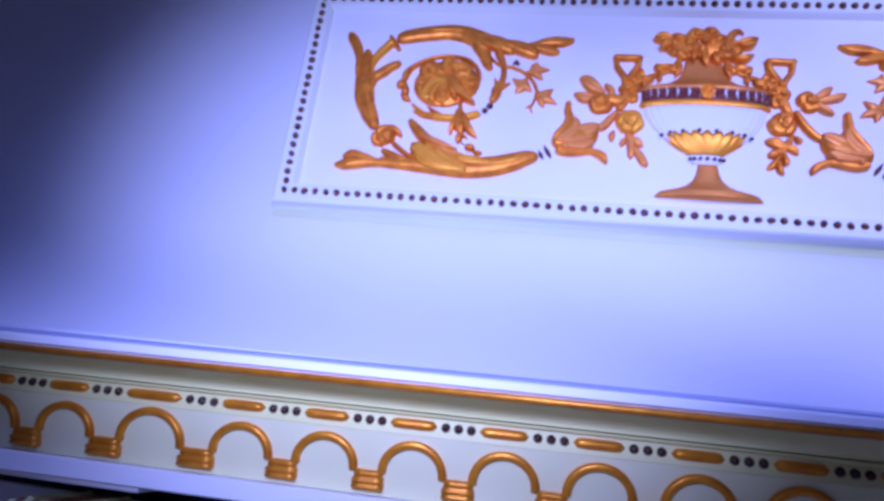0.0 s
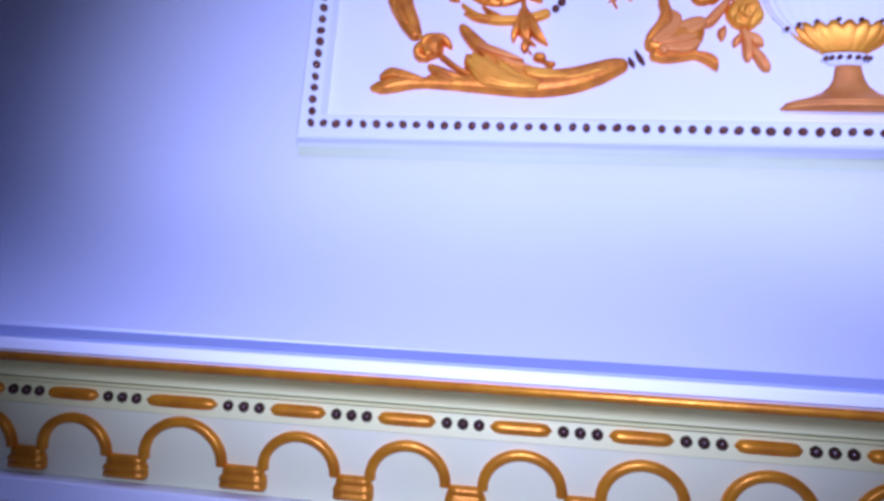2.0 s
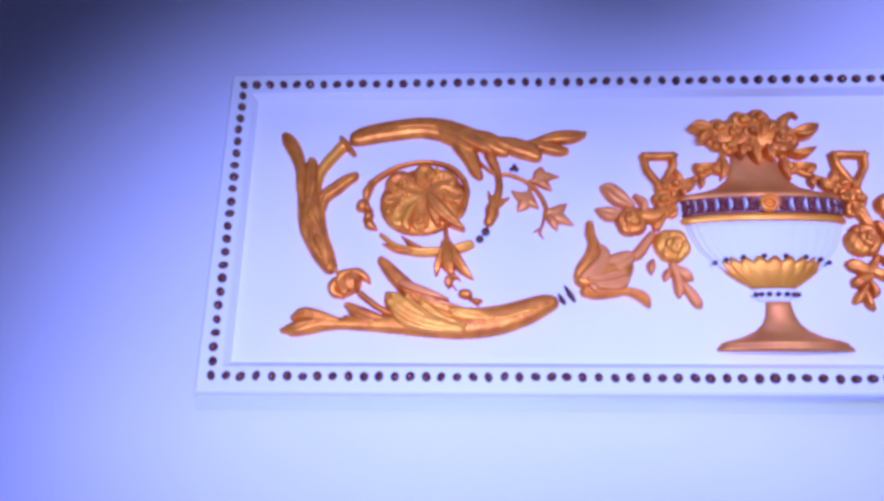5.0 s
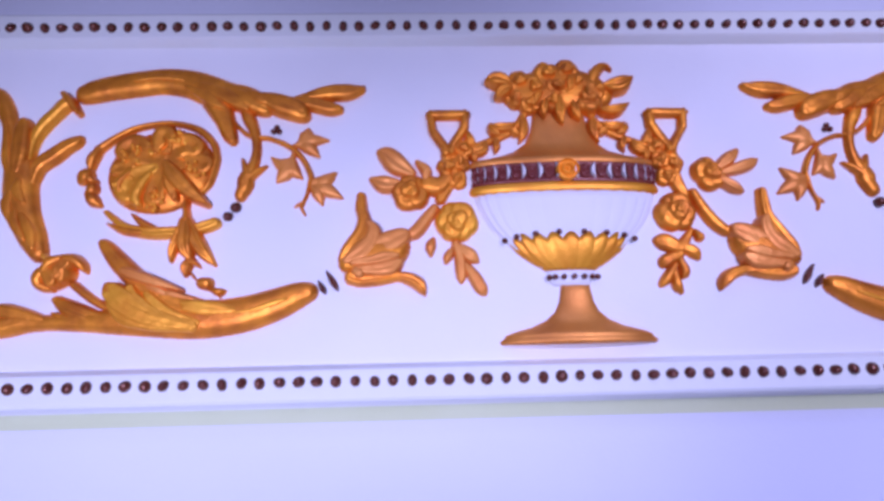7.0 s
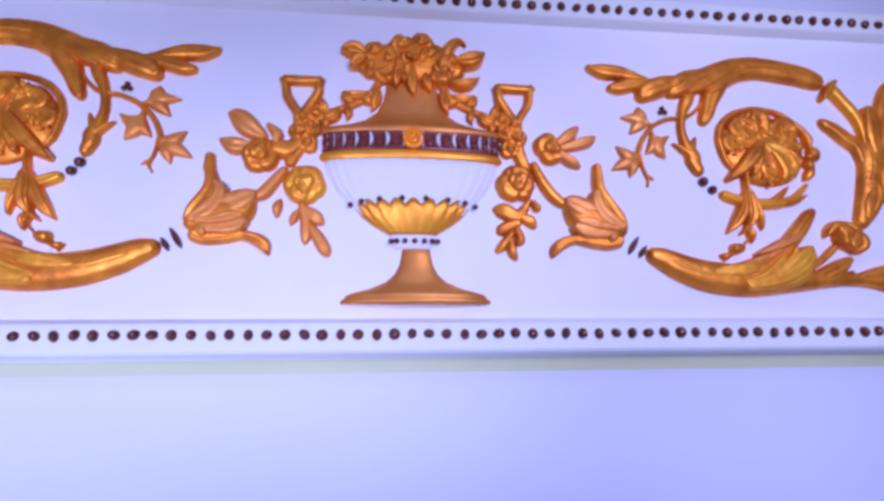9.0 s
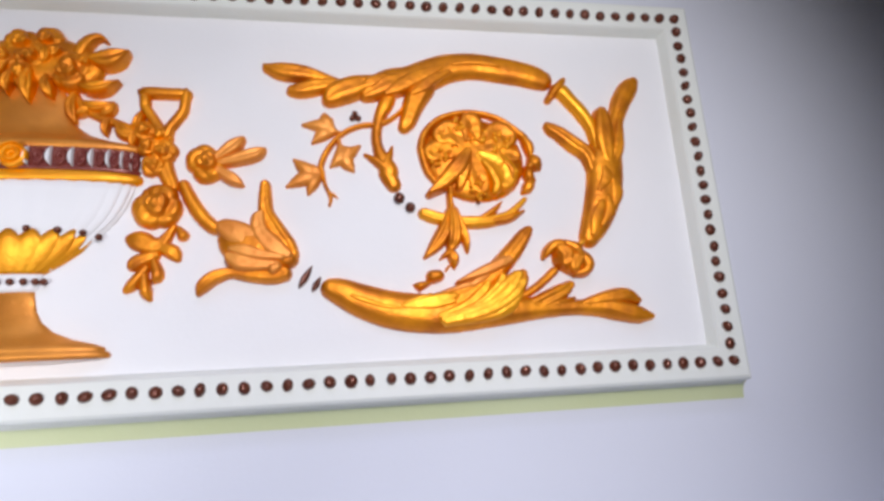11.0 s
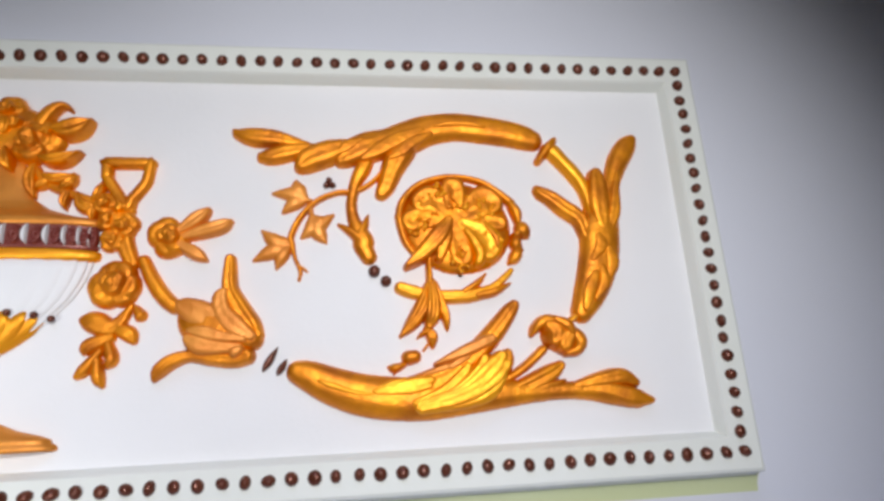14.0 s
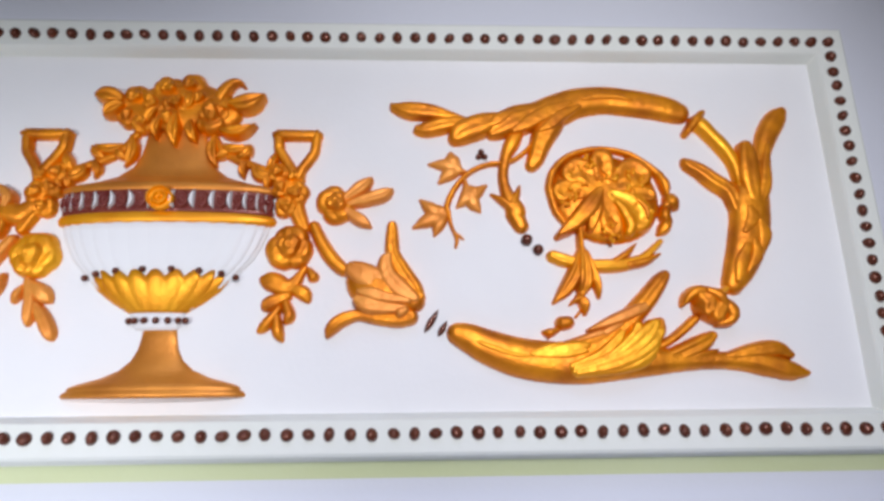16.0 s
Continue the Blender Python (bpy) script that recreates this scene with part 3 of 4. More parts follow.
def blossom(name, u, v, r, h, mat, parent, s=1, turn=0.0, label="", cups=5):
    """An open rose: outer petals, a second whorl and a wound heart."""
    strokes = []
    for k in range(cups):
        a = turn + 2 * math.pi * k / cups + 0.25 * math.sin(3 * k + u)
        w = r * (0.50 + 0.06 * math.sin(5 * k + v))
        strokes.append((0, h * (0.52 + 0.24 * ((2 * k) % cups) / cups), -0.16, tuple((u + q * r * math.cos(a + d), v + q * r * math.sin(a + d), w * f) for q, d, f in ((0.30, -0.4, 0.7), (0.46, 0.0, 1.0), (0.50, 0.5, 0.85)))))
    for k in range(3):
        a = turn + 0.9 + 2 * math.pi * k / 3
        strokes.append((h * (0.42 + 0.08 * k), h * 0.40, -0.2, tuple((u + 0.24 * r * math.cos(a + q), v + 0.24 * r * math.sin(a + q), r * w) for q, w in ((-0.9, 0.16), (0.0, 0.26), (0.9, 0.14)))))
    strokes.append((h * 0.62, h * 0.36, 0.25, tuple((u + 0.11 * r * math.cos(turn + q), v + 0.11 * r * math.sin(turn + q), 0.10 * r) for q in (0, 1.4, 2.8))))
    return modelled(name, strokes, mat, parent, s, label, max(0.9, r / 22))


def leaflet(name, u, v, angle, length, width, h, mat, parent, s=1, lift=2.0, bend=0.4, label=""):
    """A pointed leaf with a sunk midrib."""
    line = []
    for q, w in ((0, 0.16), (0.3, 0.42), (0.58, 0.44), (0.85, 0.2), (1.0, 0.05)):
        a = radians(angle) + bend * (q - 0.5)
        line.append((u + length * q * math.cos(a), v + length * q * math.sin(a), width * w))
    return modelled(name, ((lift, h, 0.3, tuple(line)),), mat, parent, s, label, 1.1)


def wider(strokes):
    """The twin's ring stands further off its rosette."""
    return tuple((a, b, c, tuple((u + 9 * min(1, max(0, (u - 440) / 60)), v + 3 * min(1, max(0, (v - 20) / 40)), r) for u, v, r in line)) for a, b, c, line in strokes)


def scroll(s):
    """One side's acanthus scroll with its rosette, tendril and flower."""
    # lower acanthus
    low = modelled("acanthus_scroll", LOW_BODY, GILT, panel, s, "gilded acanthus leaf sweeping along the foot of the panel")
    modelled("leaf_branch", BRANCH, GILT, low, s)
    modelled("back_leaf", BACK_LEAF, GILT, low, s)
    lobes("leaf_lobe", MAIN_LEAF + MAIN_LEAF_LOW, BRIGHT, low, s)
    lobes("leaf_lobe", SMALL_LEAF, BRIGHT, low, s)
    lobes("frond", PINK_FROND, PALE, low, s, "rubbed gilded frond")
    lobes("leaf_lobe", SIDE_LEAF, GILT, low, s)
    lobes("tail_lobe", END_LEAF, GILT, low, s)
    carve("stem_groove", S_GROOVE, BRIGHT, low, 3.0, s, lift=12.5)
    modelled("bud_stem", BUD_STEM, GILT, low, s)
    bud = modelled("rosebud", BUD, GILT, low, s, "gilded half-open rosebud")
    lobes("bud_petal", BUD_PETALS, GILT, bud, s)
    modelled("bead_joint", BUD_JOINT, BRIGHT, low, s)
    # outer acanthus
    out = modelled("acanthus_leaf", OUT_BODY, GILT, panel, s, "gilded upright acanthus leaf with a curled tip")
    lobes("leaf_lobe", OUT_LOBES, GILT, out, s)
    lobes("leaf_fold", OUT_VEINS, GILT, out, s)
    trumpet = modelled("trumpet_stem", TRUMPET, BRIGHT, out, s)
    modelled("trumpet_lip", TRUMPET_LIP, GILT, trumpet, s)
    # upper acanthus
    top = modelled("acanthus_leaf", TOP_BODY, GILT, panel, s, "gilded acanthus leaf arching over the scroll")
    lobes("leaf_lobe", TOP_LOBES, GILT, top, s)
    lobes("leaf_fold", TOP_VEINS, GILT, top, s)
    # flower stem and ivy tendril
    stem = modelled("flower_stem", STEM, GILT, panel, s, "gilded flower stem ending in a closed bud")
    lobes("stem_leaf", STEM_SPIKES, GILT, stem, s)
    vine = modelled("ivy_tendril", TENDRIL, GILT, panel, s, "thin gilded ivy tendril with pointed leaves", 0.9)
    modelled("tendril_fork", TENDRIL_FORK, PALE, vine, s, "", 0.7)
    for points in (IVY_A, IVY_B, IVY_C):
        modelled("ivy_leaf", points, PALE, vine, s, "gilded pointed ivy leaf", 1.0)
    part("berry_trefoil", ball(ball(ball(bmesh.new(), *askew(314, 75, s), 3.4, s), *askew(311.5, 70, s), 3.4, s), *askew(317.5, 70, s), 3.4, s), BRONZE, panel, "three dark bronzed berries")
    for u, v, r in ((357, -20, 6.0), (368, -30, 5.5)):
        part("berry", ball(bmesh.new(), *askew(u, v, s), r, s), BRONZE, panel, "dark bronzed bead")
    # ring, rosette and hanging bellflower
    loop, beads = (RING, GARLAND) if s > 0 else (wider(RING), wider(GARLAND))
    ring = modelled("scroll_ring", loop, GILT, panel, s, "slim gilded ring curling round the rosette", 1.0)
    lobes("husk", beads, GILT, ring, s)
    under = modelled("acanthus_husk", HUSK, BRIGHT, panel, s, "small gilded acanthus husk beneath the rosette")
    lobes("husk_tip", HUSK_TIPS, GILT, under, s)
    bell = modelled("bellflower", BELL, GILT, panel, s, "hanging gilded bellflower with small buds")
    lobes("bell_petal", BELL_PETALS, GILT, bell, s)
    lobes("bell_bud", BELL_BUDS, GILT, bell, s)
    rosette(s)
    # open flower cup between scroll and garland
    cup = modelled("flower_cup", CUP_BODY, GILT, panel, s, "gilded open flower cup with curling petals")
    lobes("cup_petal", CUP_PETALS, GILT, cup, s)
    lobes("cup_lobe", CUP_LOBES, PALE, cup, s, "rubbed gilded petal")
    if s > 0:
        modelled("cup_stem", CUP_STEM, GILT, cup)
    else:
        modelled("cup_stem", L_CUP_STEM, PALE, cup)
    for u, v, length, w in ((261.5, -100.5, 26, 7.5), (272, -108, 17, 7)):
        part("lozenge", face_out(ribbon(bmesh.new(), leaf_stations(u - length / 2 * 0.52, v - length / 2 * 0.85, 58.5, length, w), 7, s)), BRONZE, panel, "dark bronzed pointed lozenge")


def rosette(s):
    """A domed rosette: ruffled folds about a heart, cups of seeds, a bell-shaped leaf falling out of it."""
    dome = ((0, 11, 0, ((430, 27, 46), (440, 24, 49), (450, 22, 46))),)
    ro = modelled("rosette", dome, GILT, panel, s, "domed gilded rosette of ruffled petals and seeds", 1.6)
    lobes("petal", ROSETTE_FOLDS, GILT, ro, s)
    lobes("petal", ROSETTE_FOLDS_LOW[:2], BRIGHT, ro, s)
    lobes("petal", ROSETTE_FOLDS_LOW[2:], GILT, ro, s)
    lobes("bell_leaf", ROSETTE_BELL, GILT, ro, s)
    rng = random.Random(4)
    for n in range(30):
        # small curled ruffles between the folds
        a, q = rng.uniform(0, 6.28), 44 * rng.uniform(0.12, 1.0) ** 0.5
        u, v, turn, w = 439 + q * math.cos(a), 24 + q * math.sin(a), a + rng.uniform(-1.2, 1.2), rng.uniform(2.4, 4.2)
        curl = tuple((u + k * w * math.cos(turn + 0.5 * k), v + k * w * math.sin(turn + 0.5 * k), w * r) for k, r in ((-1.2, 0.5), (0, 1.0), (1.3, 0.7)))
        modelled("ruffle", ((9 - 5 * (q / 50) ** 2, 6, 0, curl),), BRIGHT if n % 3 == 0 else GILT, ro, s, "", 0.9)
    for u, v, r in ((468, 42, 11), (398, 24, 10), (473, 6, 11), (440, -14, 10), (424, 60, 8)):
        seeds = bmesh.new()
        for n in range(11):
            b, q = rng.uniform(0, 6.28), rng.uniform(0.1, 1.0) ** 0.5
            ball(seeds, *askew(u + r * q * math.cos(b), v + r * q * math.sin(b), s), rng.uniform(2.0, 2.9), s, 14.5 - 4 * math.hypot(u - 438, v - 24) / 50)
        part("seed", seeds, BRIGHT, ro)["kind"] = "stuff"


for side in (1, -1):
    scroll(side)

# ---- urn with fruit and flowers ----
urn = part("urn", face_out(lathe(bmesh.new(), ((101, -4), (99, -14), (94, -27), (86, -41), (74, -54), (60, -68), (45, -80), (33, -89)), 0.20, 240, 15, 0.02)), WHITE, panel, "white fluted urn with gilded lid, handles and foot")
part("lid", face_out(lathe(bmesh.new(), ((30, 104), (31, 86), (34, 71), (41, 57), (56, 46), (78, 39), (99, 35), (106, 32), (106, 27), (101, 26)), 0.2, 48)), TAN, urn, "worn tan-gilded flaring lid")
part("band", face_out(lathe(bmesh.new(), ((99, 29), (100, 25), (100, 6), (99, 2)), 0.2, 60)), CRIMSON, urn, "dark crimson band")
for v in (25.5, 7.0):
    part("band_edge", face_out(lathe(bmesh.new(), ((101, v + 3), (103.5, v + 1.5), (103.5, v - 1.5), (101, v - 3)), 0.2, 60)), CRIMSON, urn, "dark crimson edging")
part("rim", face_out(lathe(bmesh.new(), ((100, 4), (105, 3), (106.5, -1), (105, -5), (99, -7)), 0.2, 60)), BRIGHT, urn, "gilded rim")
for k in range(-7, 8):
    a = k * 0.195
    u = 2 + 101 * math.sin(a)
    w = 10.5 * max(math.cos(a), 0.42)
    h = 0.2 * 101 * math.cos(a)
    if k == 0:
        med = part("medallion", face_out(polar(bmesh.new(), u, 16, 12.5, 12, 7, 1, None, lambda q, a: 0.62 + 0.3 * math.cos(13 * q), h + 3, 16, 32)), BRIGHT, urn, "round gilded medallion")
        continue
    part("roundel", face_out(polar(bmesh.new(), u, 16, w * 0.62 if abs(k) < 5 else w, 9.5, 4.5, 1, None, lambda q, a: 0.7 + 0.3 * math.cos(9 * q), h, 8, 24)), CRIMSON, urn, "dark crimson roundel")
for k in range(-7, 7):
    # white crescents between the roundels, curved away from the medallion
    a = (k + 0.5) * 0.195
    u, side, c = 2 + 101 * math.sin(a), 1 if k >= 0 else -1, max(math.cos(a), 0.3)
    cres = [(u - side * c * (3.2 - 5.5 * q * q) - 0.2, 16 + 9.5 * q, u + side * c * (1.6 * (1 - q * q) + 2.2 * q * q), 16 + 9.5 * q) for q in (-1, -0.5, 0, 0.5, 1)]
    part("crescent", face_out(ribbon(bmesh.new(), cres, 4.0, 1, lift=0.2 * 101 * math.cos(a) + 1.5)), WHITE, urn, "white painted crescent")
part("calyx", face_out(lathe(bmesh.new(), ((69, -59), (66, -66), (58, -75), (46, -83), (33, -90), (27, -92)), 0.26, 144, 11, 0.10, 7.0)), BRIGHT, urn, "gilded calyx of upright petals")
for k in range(8):
    a = -1.28 + 2.56 * k / 7
    part("berry", ball(bmesh.new(), 3 + 74 * math.sin(a), -61 + 9 * math.cos(a), 3.3, 1, 15 * math.cos(a) + 2), BRONZE, urn, "dark bronzed bead")
part("neck", face_out(lathe(bmesh.new(), ((27, -92), (24, -96), (23, -104), (19, -108)), 0.25, 30)), WHITE, urn)
for k in range(7):
    a = -1.2 + 2.4 * k / 6
    part("berry", ball(bmesh.new(), 4 + 28 * math.sin(a), -99.5, 3.3, 1, 6 * math.cos(a) + 3), BRONZE, urn, "dark bronzed bead")
part("foot", face_out(lathe(bmesh.new(), ((13, -106), (15.5, -107), (17, -116), (19, -126), (24, -136), (34, -145), (50, -152), (69, -157), (77, -160), (79, -162), (78, -163), (82, -165), (84, -168), (82, -170)), 0.24, 48, centre=6.0)), TAN, urn, "worn tan-gilded flaring foot")

for s in (1, -1):
    handle = part("urn_handle", face_out(stroke(bmesh.new(), ((106, 91.5), (145, 91.5)), 11.5, 11, s)), GILT, urn, "square gilded handle")
    part("handle_leg", face_out(stroke(bmesh.new(), ((106, 91), (107, 76), (120, 56), (126, 46)), 11.5, 10, s)), GILT, handle)
    part("handle_leg", face_out(stroke(bmesh.new(), ((145, 91), (143, 72), (131, 54), (128, 46)), 10.5, 10, s)), GILT, handle)

bouquet = modelled("bouquet", ((0, 13, 0, ((-46, 120, 18), (-20, 122, 26), (10, 124, 30), (40, 118, 24), (52, 116, 16))),), GILT, panel, 1, "gilded bouquet of roses and leaves heaped on the urn")
for u, v, r, h, t in ((-42, 132, 17, 19, 1.0), (-48, 112, 14, 17, 2.0), (-24, 124, 17, 22, 3.0), (-30, 104, 15, 20, 0.3), (-8, 142, 18, 21, 0.7), (14, 146, 16, 20, 0.9), (2, 124, 17, 25, 0.2), (-6, 106, 15, 23, 2.2), (24, 130, 15, 22, 1.4), (36, 112, 23, 24, 2.6), (50, 122, 14, 18, 0.4)):
    blossom("rose", u, v, r, h, GILT, bouquet, 1, t, "full gilded rose")
for u, v, a, length, w, b in ((-54, 128, 160, 28, 22, 0.4), (-52, 122, 205, 22, 18, 0.4), (56, 124, 4, 36, 24, 0.5), (48, 94, -4, 36, 15, 0.6), (3, 112, 264, 36, 17, 0.3), (-12, 108, 250, 24, 13, 0.4), (14, 118, 80, 20, 14, 0.5), (-16, 118, 230, 22, 13, 0.5), (18, 104, 275, 24, 14, 0.4)):
    leaflet("bouquet_leaf", u, v, a, length, w, 10, GILT, bouquet, 1, 9, b)
modelled("curled_leaf", ((3, 9, 0, ((40, 126, 7), (46, 140, 8), (54, 150, 6), (62, 152, 3.5), (68, 147, 1.5))),), GILT, bouquet)


def swag(s):
    """The flower garland that hangs from one handle, with two roses, leaves and a sprig."""
    run_of = ((0, 9, 0.1, ((38, 92, 5), (50, 75, 5), (66, 65, 5), (88, 56, 5), (108, 47, 6), (122, 34, 9), (128, 10, 9), (136, -8, 7))),)
    tie = modelled("garland", run_of, GILT, panel, s, "gilded flower garland hanging from the urn's handle")
    for u, v, a, length, w, b in ((42, 90, 262, 34, 15, 0.5), (50, 80, 340, 28, 15, 0.8), (58, 72, 200, 16, 11, 0.4), (66, 66, 30, 20, 12, 0.6), (84, 58, 300, 26, 15, 1.4), (76, 62, 240, 18, 11, 0.8), (96, 54, 55, 20, 12, 0.5), (100, 48, 250, 16, 11, 0.4)):
        leaflet("garland_leaf", u, v, a, length, w, 8, GILT, tie, s, 3, b)
    for u, v, r, h in ((108, 50, 13, 17), (123, 46, 13, 16), (112, 33, 12, 18), (126, 28, 15, 18), (118, 14, 13, 17)):
        blossom("rose", u, v, r, h, GILT, tie, s, u * 0.3, "small gilded rose")
    if s > 0:
        blossom("rose", 168, 17, 22, 20, GILT, tie, 1, 0.4, "full gilded rose")
        blossom("rose", 124, -28, 25, 21, GILT, tie, 1, 1.9, "full gilded rose", 6)
        lobes("rose_leaf", R_LEAVES, PALE, tie, 1, "rubbed gilded leaf")
    else:
        blossom("rose", -169, 0, 23, 20, GILT, tie, 1, 0.4, "full gilded rose")
        blossom("rose", -119, -36, 25, 21, BRIGHT, tie, 1, 1.9, "full gilded rose", 6)
        modelled("rose", ((0, 12, 0, ((-150, 8, 12), (-138, 6, 12), (-128, 14, 10))),), GILT, tie)
        lobes("rose_leaf", L_LEAVES, PALE, tie, 1, "rubbed gilded leaf")
    sprig = modelled("leaf_sprig", R_SPRIG[:1] if s > 0 else L_SPRIG[:1], GILT if s > 0 else PALE, tie, 1, "gilded drooping leaf sprig")
    lobes("sprig_leaf", R_SPRIG[1:] if s > 0 else L_SPRIG[1:], GILT if s > 0 else PALE, sprig)


swag(1)
swag(-1)

# ---- mantelpiece under the panel ----
mantel = tagged(new("mantelpiece"), "ivory mantelpiece with gilded arcade, bars and dark beads", "mantelpiece")
mantel.location, mantel.rotation_euler = (0.0065, 0, 0.0026), (0, -0.0072, 0)
X0, X1 = -1.5, 1.5


def run(name, mat, profile, label="", x0=X0, x1=X1, smooth=False):
    """A straight moulding: profile of (y, z), closed."""
    bm = bmesh.new()
    a, b = ([bm.verts.new((x, y, z)) for y, z in profile] for x in (x0, x1))
    k = len(profile)
    for j in range(k):
        bm.faces.new((a[j], a[(j + 1) % k], b[(j + 1) % k], b[j]))
    bm.faces.new(a[::-1])
    bm.faces.new(b)
    bmesh.ops.recalc_face_normals(bm, faces=bm.faces[:])
    return part(name, bm, mat, mantel, label, smooth)


FACE = -0.190
run("shelf", WHITE, ((0.02, 1.2145), (0.02, 1.2435), (-0.222, 1.2435), (-0.260, 1.2362), (-0.2635, 1.2355), (-0.2650, 1.2330), (-0.2650, 1.2255), (-0.2590, 1.2240), (-0.2545, 1.2145)), "white shelf board with a rounded nose")
run("shelf_top", BLUE, ((-0.2095, 1.2438), (-0.2095, 1.2476), (-0.2600, 1.2384), (-0.2600, 1.2366)), "slope of the shelf, its bluish shade given as colour")
run("gilt_fillet", OLD_GILT, tuple((-0.2552 - 0.006 * math.sin(a), 1.2192 + 0.0046 * math.cos(a)) for a in np.linspace(0, math.pi, 9)), "gilded half-round fillet", smooth=True)
run("cove", CREAM, tuple([(0.016, 1.2142)] + [(-0.2535, 1.2142)] + [(-0.2535 + 0.055 * math.sin(q * math.pi / 2), 1.1972 + 0.0165 * math.cos(q * math.pi / 2)) for q in np.linspace(0.1, 1, 8)] + [(0.016, 1.1968)]), "ivory cove moulding")
run("bead_band", CREAM, ((0.016, 1.1957), (-0.1965, 1.1957), (-0.198, 1.194), (-0.1965, 1.1925), (FACE, 1.192), (FACE, 1.170), (0.016, 1.170)), "ivory band behind the beads")
BACK = -0.178
LEAN_BACK = 0.27
run("frieze", FRIEZE, ((0.016, 1.1697), (FACE, 1.1697), (FACE + 0.020, 1.0975), (0.016, 1.0975)), "ivory-white frieze leaning back behind the arches")
run("lower_ledge", WHITE, ((0.016, 1.097), (FACE - 0.002, 1.097), (FACE - 0.004, 1.0955), (FACE - 0.004, 1.075), (FACE - 0.001, 1.0735), (0.016, 1.0735)), "white lower ledge")
run("lower_lip", WHITE, ((0.010, 1.0732), (FACE + 0.004, 1.0732), (FACE + 0.004, 1.0675), (0.010, 1.0675)), "white lip", x0=X0, x1=-0.715)

bars = [(-0.601 + 0.1073 * k, 0.0285) for k in range(12)] + [(-0.722, 0.0385), (0.700, 0.0385)]
bars += [(-0.722 - 0.119 - 0.1073 * k, 0.0285) for k in range(6)] + [(0.700 + 0.119 + 0.1073 * k, 0.0285) for k in range(6)]
bars.sort()


def gilt_bar(half):
    """A rounded bar, proud of the band."""
    bm = bmesh.new()
    rows = []
    for i in range(15):
        q = -1 + 2 * i / 14
        r = (1 - abs(q) ** 7) ** 0.5
        rows.append([bm.verts.new((half * q, -0.007 * math.sin(a) * max(r, 0.05), 0.0063 * math.cos(a) * max(r, 0.05))) for a in np.linspace(0, math.pi, 11)])
    grid(bm, rows)
    bmesh.ops.recalc_face_normals(bm, faces=bm.faces[:])
    return face_out(bm)


def arch_mesh(radius):
    """A half-round arch of square section with softened edges, its feet on the springing line."""
    bm = bmesh.new()
    rows = []
    for a in np.linspace(-0.06, math.pi + 0.06, 33):
        c, d = math.cos(a), math.sin(a)
        rows.append([bm.verts.new((r * c, y, 0.93 * r * d)) for r, y in ((radius - 0.0100, 0.001), (radius - 0.0100, -0.005), (radius - 0.0080, -0.007), (radius - 0.002, -0.007), (radius, -0.005), (radius, 0.001))])
    grid(bm, rows)
    return face_out(bm)


def capital_mesh(half):
    """A three-reeded block under two arch feet."""
    bm = bmesh.new()
    rows = []
    prof = [(0.001, 0.0, 0.85), (-0.006, 0.0, 0.85), (-0.0075, -0.003, 0.88), (-0.0075, -0.006, 0.9), (-0.006, -0.0075, 0.92), (-0.0095, -0.009, 0.98), (-0.0105, -0.0115, 1.0), (-0.0095, -0.014, 1.0), (-0.007, -0.0148, 0.98), (-0.0095, -0.0158, 1.0), (-0.0105, -0.0185, 1.0), (-0.009, -0.0215, 0.97), (0.001, -0.023, 0.93)]
    for y, z, w in prof:
        rows.append([bm.verts.new((half * w * q, y if abs(q) < 1 else 0.001, z)) for q in (-1, -0.98, -0.5, 0, 0.5, 0.98, 1)])
    grid(bm, rows)
    return face_out(bm)


def shared(name, mesh_ob, x, z, y):
    """Another piece on the same mesh."""
    ob = new(name, mesh_ob.data)
    ob.parent = mantel
    ob.location = (x, y, z)
    ob.rotation_euler = mesh_ob.rotation_euler
    if "label" in mesh_ob:
        ob["label"] = mesh_ob["label"]
    return ob


first = {}


def piece(name, key, make, mat, x, z, label, y=FACE):
    if key not in first:
        first[key] = part(name, make(), mat, mantel, label)
        first[key].location = (x, y, z)
        first[key].rotation_euler = (LEAN_BACK if y == BACK else 0, 0, 0)
        return first[key]
    return shared(name, first[key], x, z, y)


def bead_mesh():
    bm = bmesh.new()
    bmesh.ops.create_icosphere(bm, subdivisions=2, radius=0.0056)
    return bm


for k, (x, half) in enumerate(bars):
    piece("gilt_bar", ("bar", half), lambda: gilt_bar(half), OLD_GILT, x, 1.1825, "rounded gilded bar")
    radius = 0.0412 if half < 0.03 else 0.0465
    piece("arch", ("arch", half), lambda: arch_mesh(radius), OLD_GILT, x + 0.003, 1.1272, "gilded half-round arch", BACK)
    if k + 1 < len(bars):
        nx, nhalf = bars[k + 1]
        a, b = x + half, nx - nhalf
        for q in (0.2, 0.5, 0.8):
            piece("bead", "bead", bead_mesh, BEAD, a + (b - a) * q, 1.1825, "dark bronzed bead")
        nradius = 0.0412 if nhalf < 0.03 else 0.0465
        a, b = x + radius - 0.0062, nx - nradius + 0.0062
        w = round((b - a) / 2, 3)
        piece("capital", ("cap", w), lambda: capital_mesh(w), OLD_GILT, (a + b) / 2 + 0.005, 1.1262, "reeded gilded capital block", BACK)

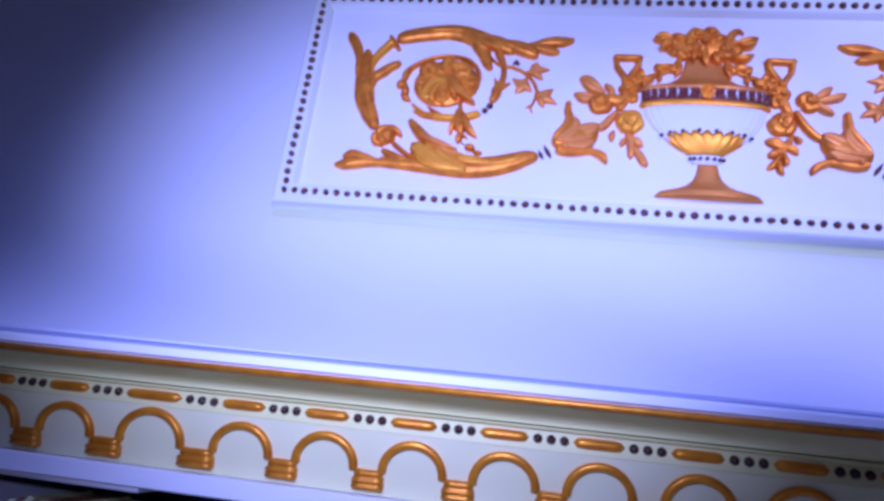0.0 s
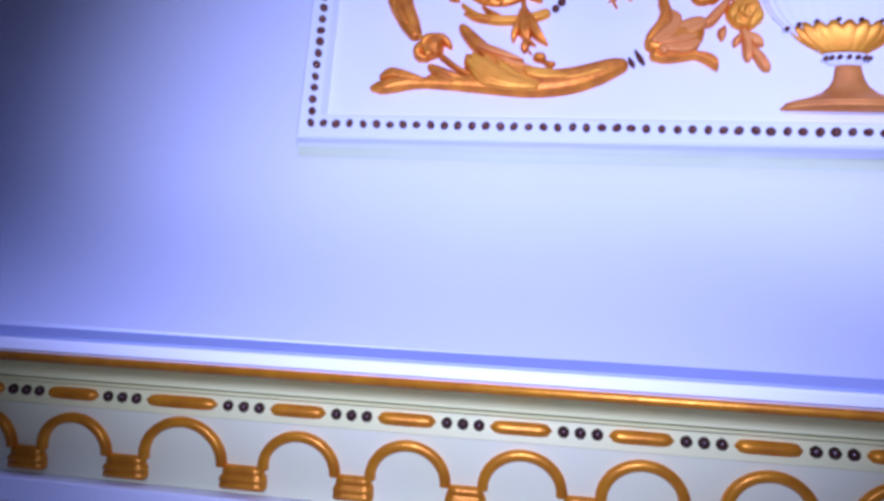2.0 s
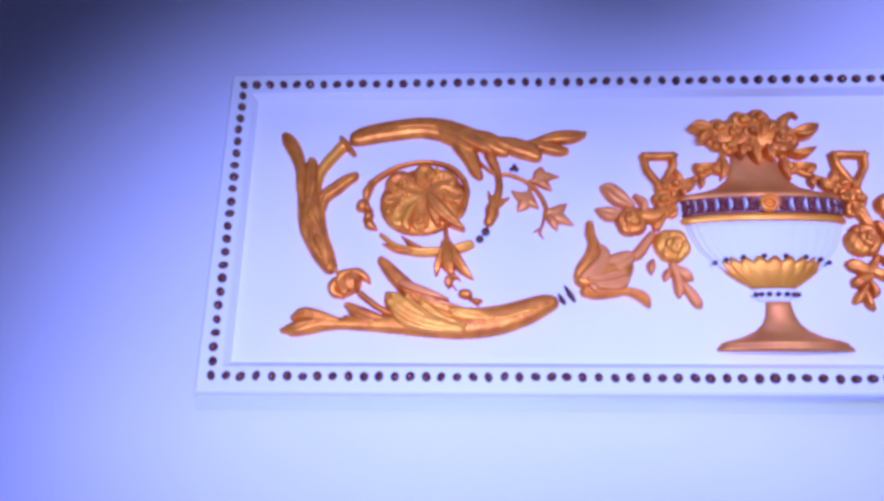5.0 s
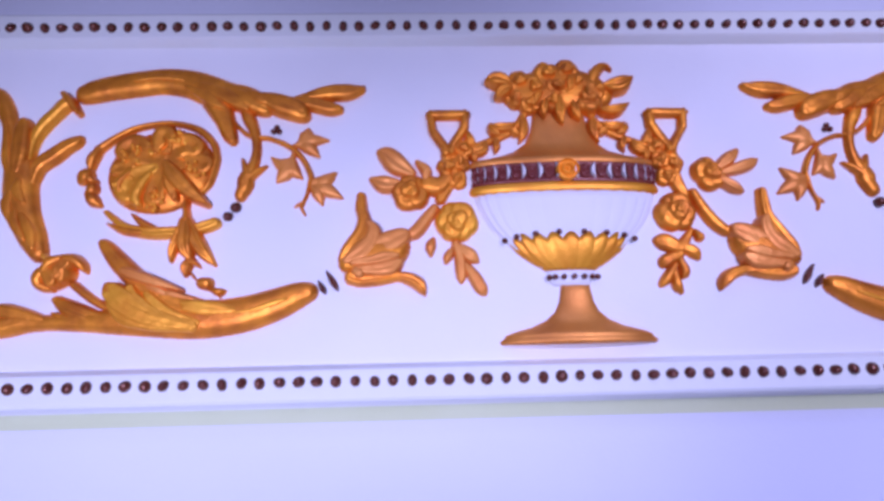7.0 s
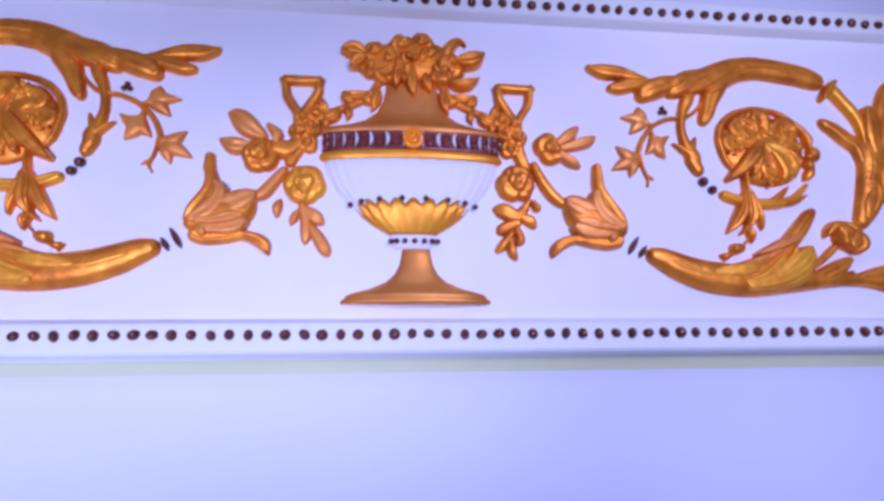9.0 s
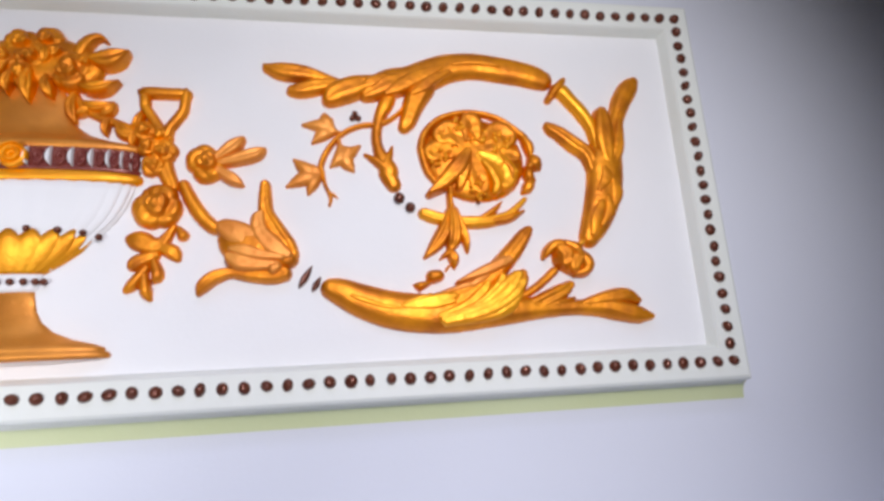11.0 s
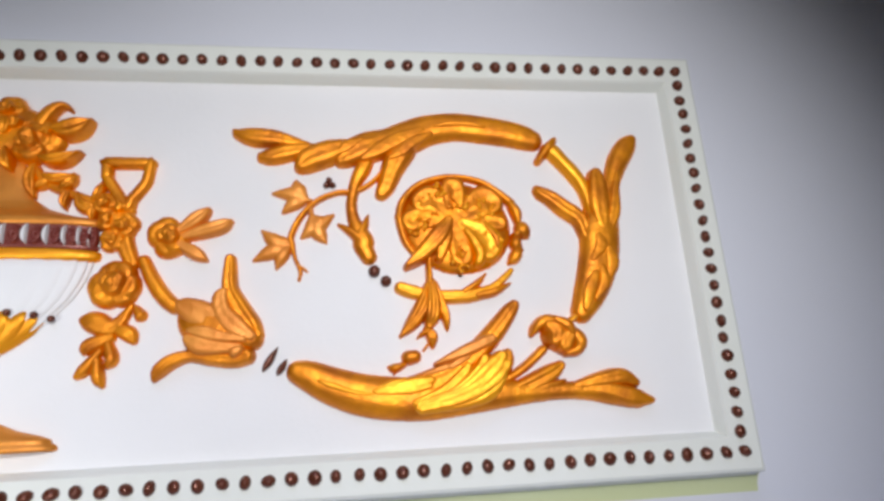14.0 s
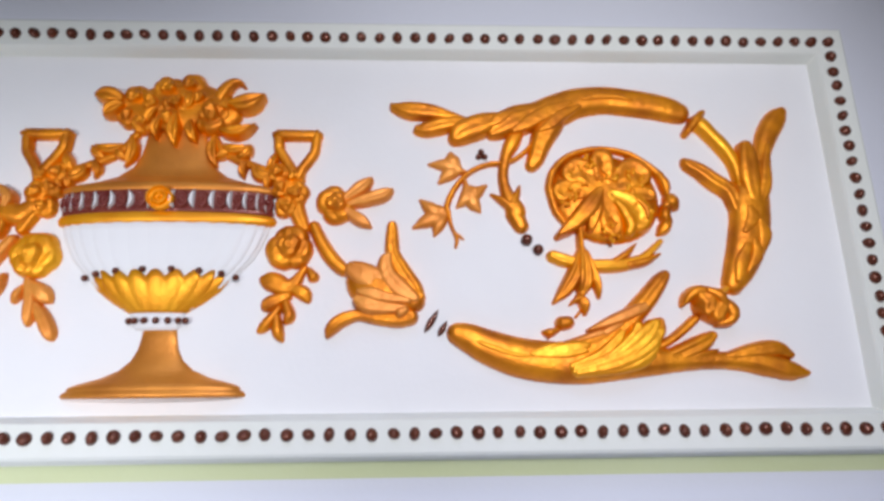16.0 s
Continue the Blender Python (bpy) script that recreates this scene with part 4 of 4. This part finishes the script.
# a flat black sheet painting the dark chimney opening under the ledge, and the white bookcase beside it
run("opening_dark", BLACK, ((0.012, 1.067), (-0.03, 1.067), (-0.03, 0.02), (0.012, 0.02)), "black sheet for the dark of the chimney opening")
case = tagged(new("bookcase"), "low white painted bookcase with leaning brown books", "bookcase")
part("back_board", box(bmesh.new(), -1.5, -0.69, -0.050, -0.035, 0.02, 1.036, 0.002), WHITE, case, "", False)
part("upright", box(bmesh.new(), -0.776, -0.736, -0.185, -0.0505, 0.02, 1.034, 0.003), WHITE, case, "", False)
part("upright", box(bmesh.new(), -1.50, -1.48, -0.182, -0.0505, 0.02, 1.034, 0.003), WHITE, case, "", False)
part("shelf", box(bmesh.new(), -1.4795, -0.7765, -0.18, -0.0505, 0.70, 0.718, 0.002), WHITE, case, "", False)
for k in range(11):
    dark = k % 2
    ob = finish("book", box(bmesh.new(), -0.0040, 0.0040, -0.060, 0.060, 0, 0.362 + 0.004 * (k % 3), 0.0015), LEATHER if dark else CREAM, None, "", False)
    ob.matrix_basis = pose(-1.066 + 0.0101 * k, -0.118, 0.7205, 0, 30, 0)
    tagged(ob, "brown cloth-bound book leaning on a white shelf" if dark else "thin cream book leaning on a white shelf", "book", "books in the bookcase")

# ---- beads round the frame ----
bead = None
spots = [(-0.698 + 1.396 * k / 74, z) for k in range(75) for z in (1.5505, 1.9555)] + [(x, 1.5505 + 0.405 * k / 23) for k in range(1, 23) for x in (-0.698, 0.698)]
rng = random.Random(2)
bm = bmesh.new()
bmesh.ops.create_icosphere(bm, subdivisions=2, radius=0.0062)
bead = bpy.data.meshes.new("bead")
for f in bm.faces:
    f.smooth = True
bm.to_mesh(bead)
bm.free()
bead.materials.append(BRONZE)
for x, z in spots:
    ob = new("bead", bead)
    ob.parent = panel
    ob.location = (x + rng.uniform(-0.0007, 0.0007), -0.0045, z + rng.uniform(-0.0007, 0.0007))
    ob.rotation_euler = (rng.uniform(0, 6), rng.uniform(0, 6), rng.uniform(0, 6))
    k = rng.uniform(0.94, 1.07)
    ob.scale = (k * rng.uniform(0.95, 1.05), 0.8, k)
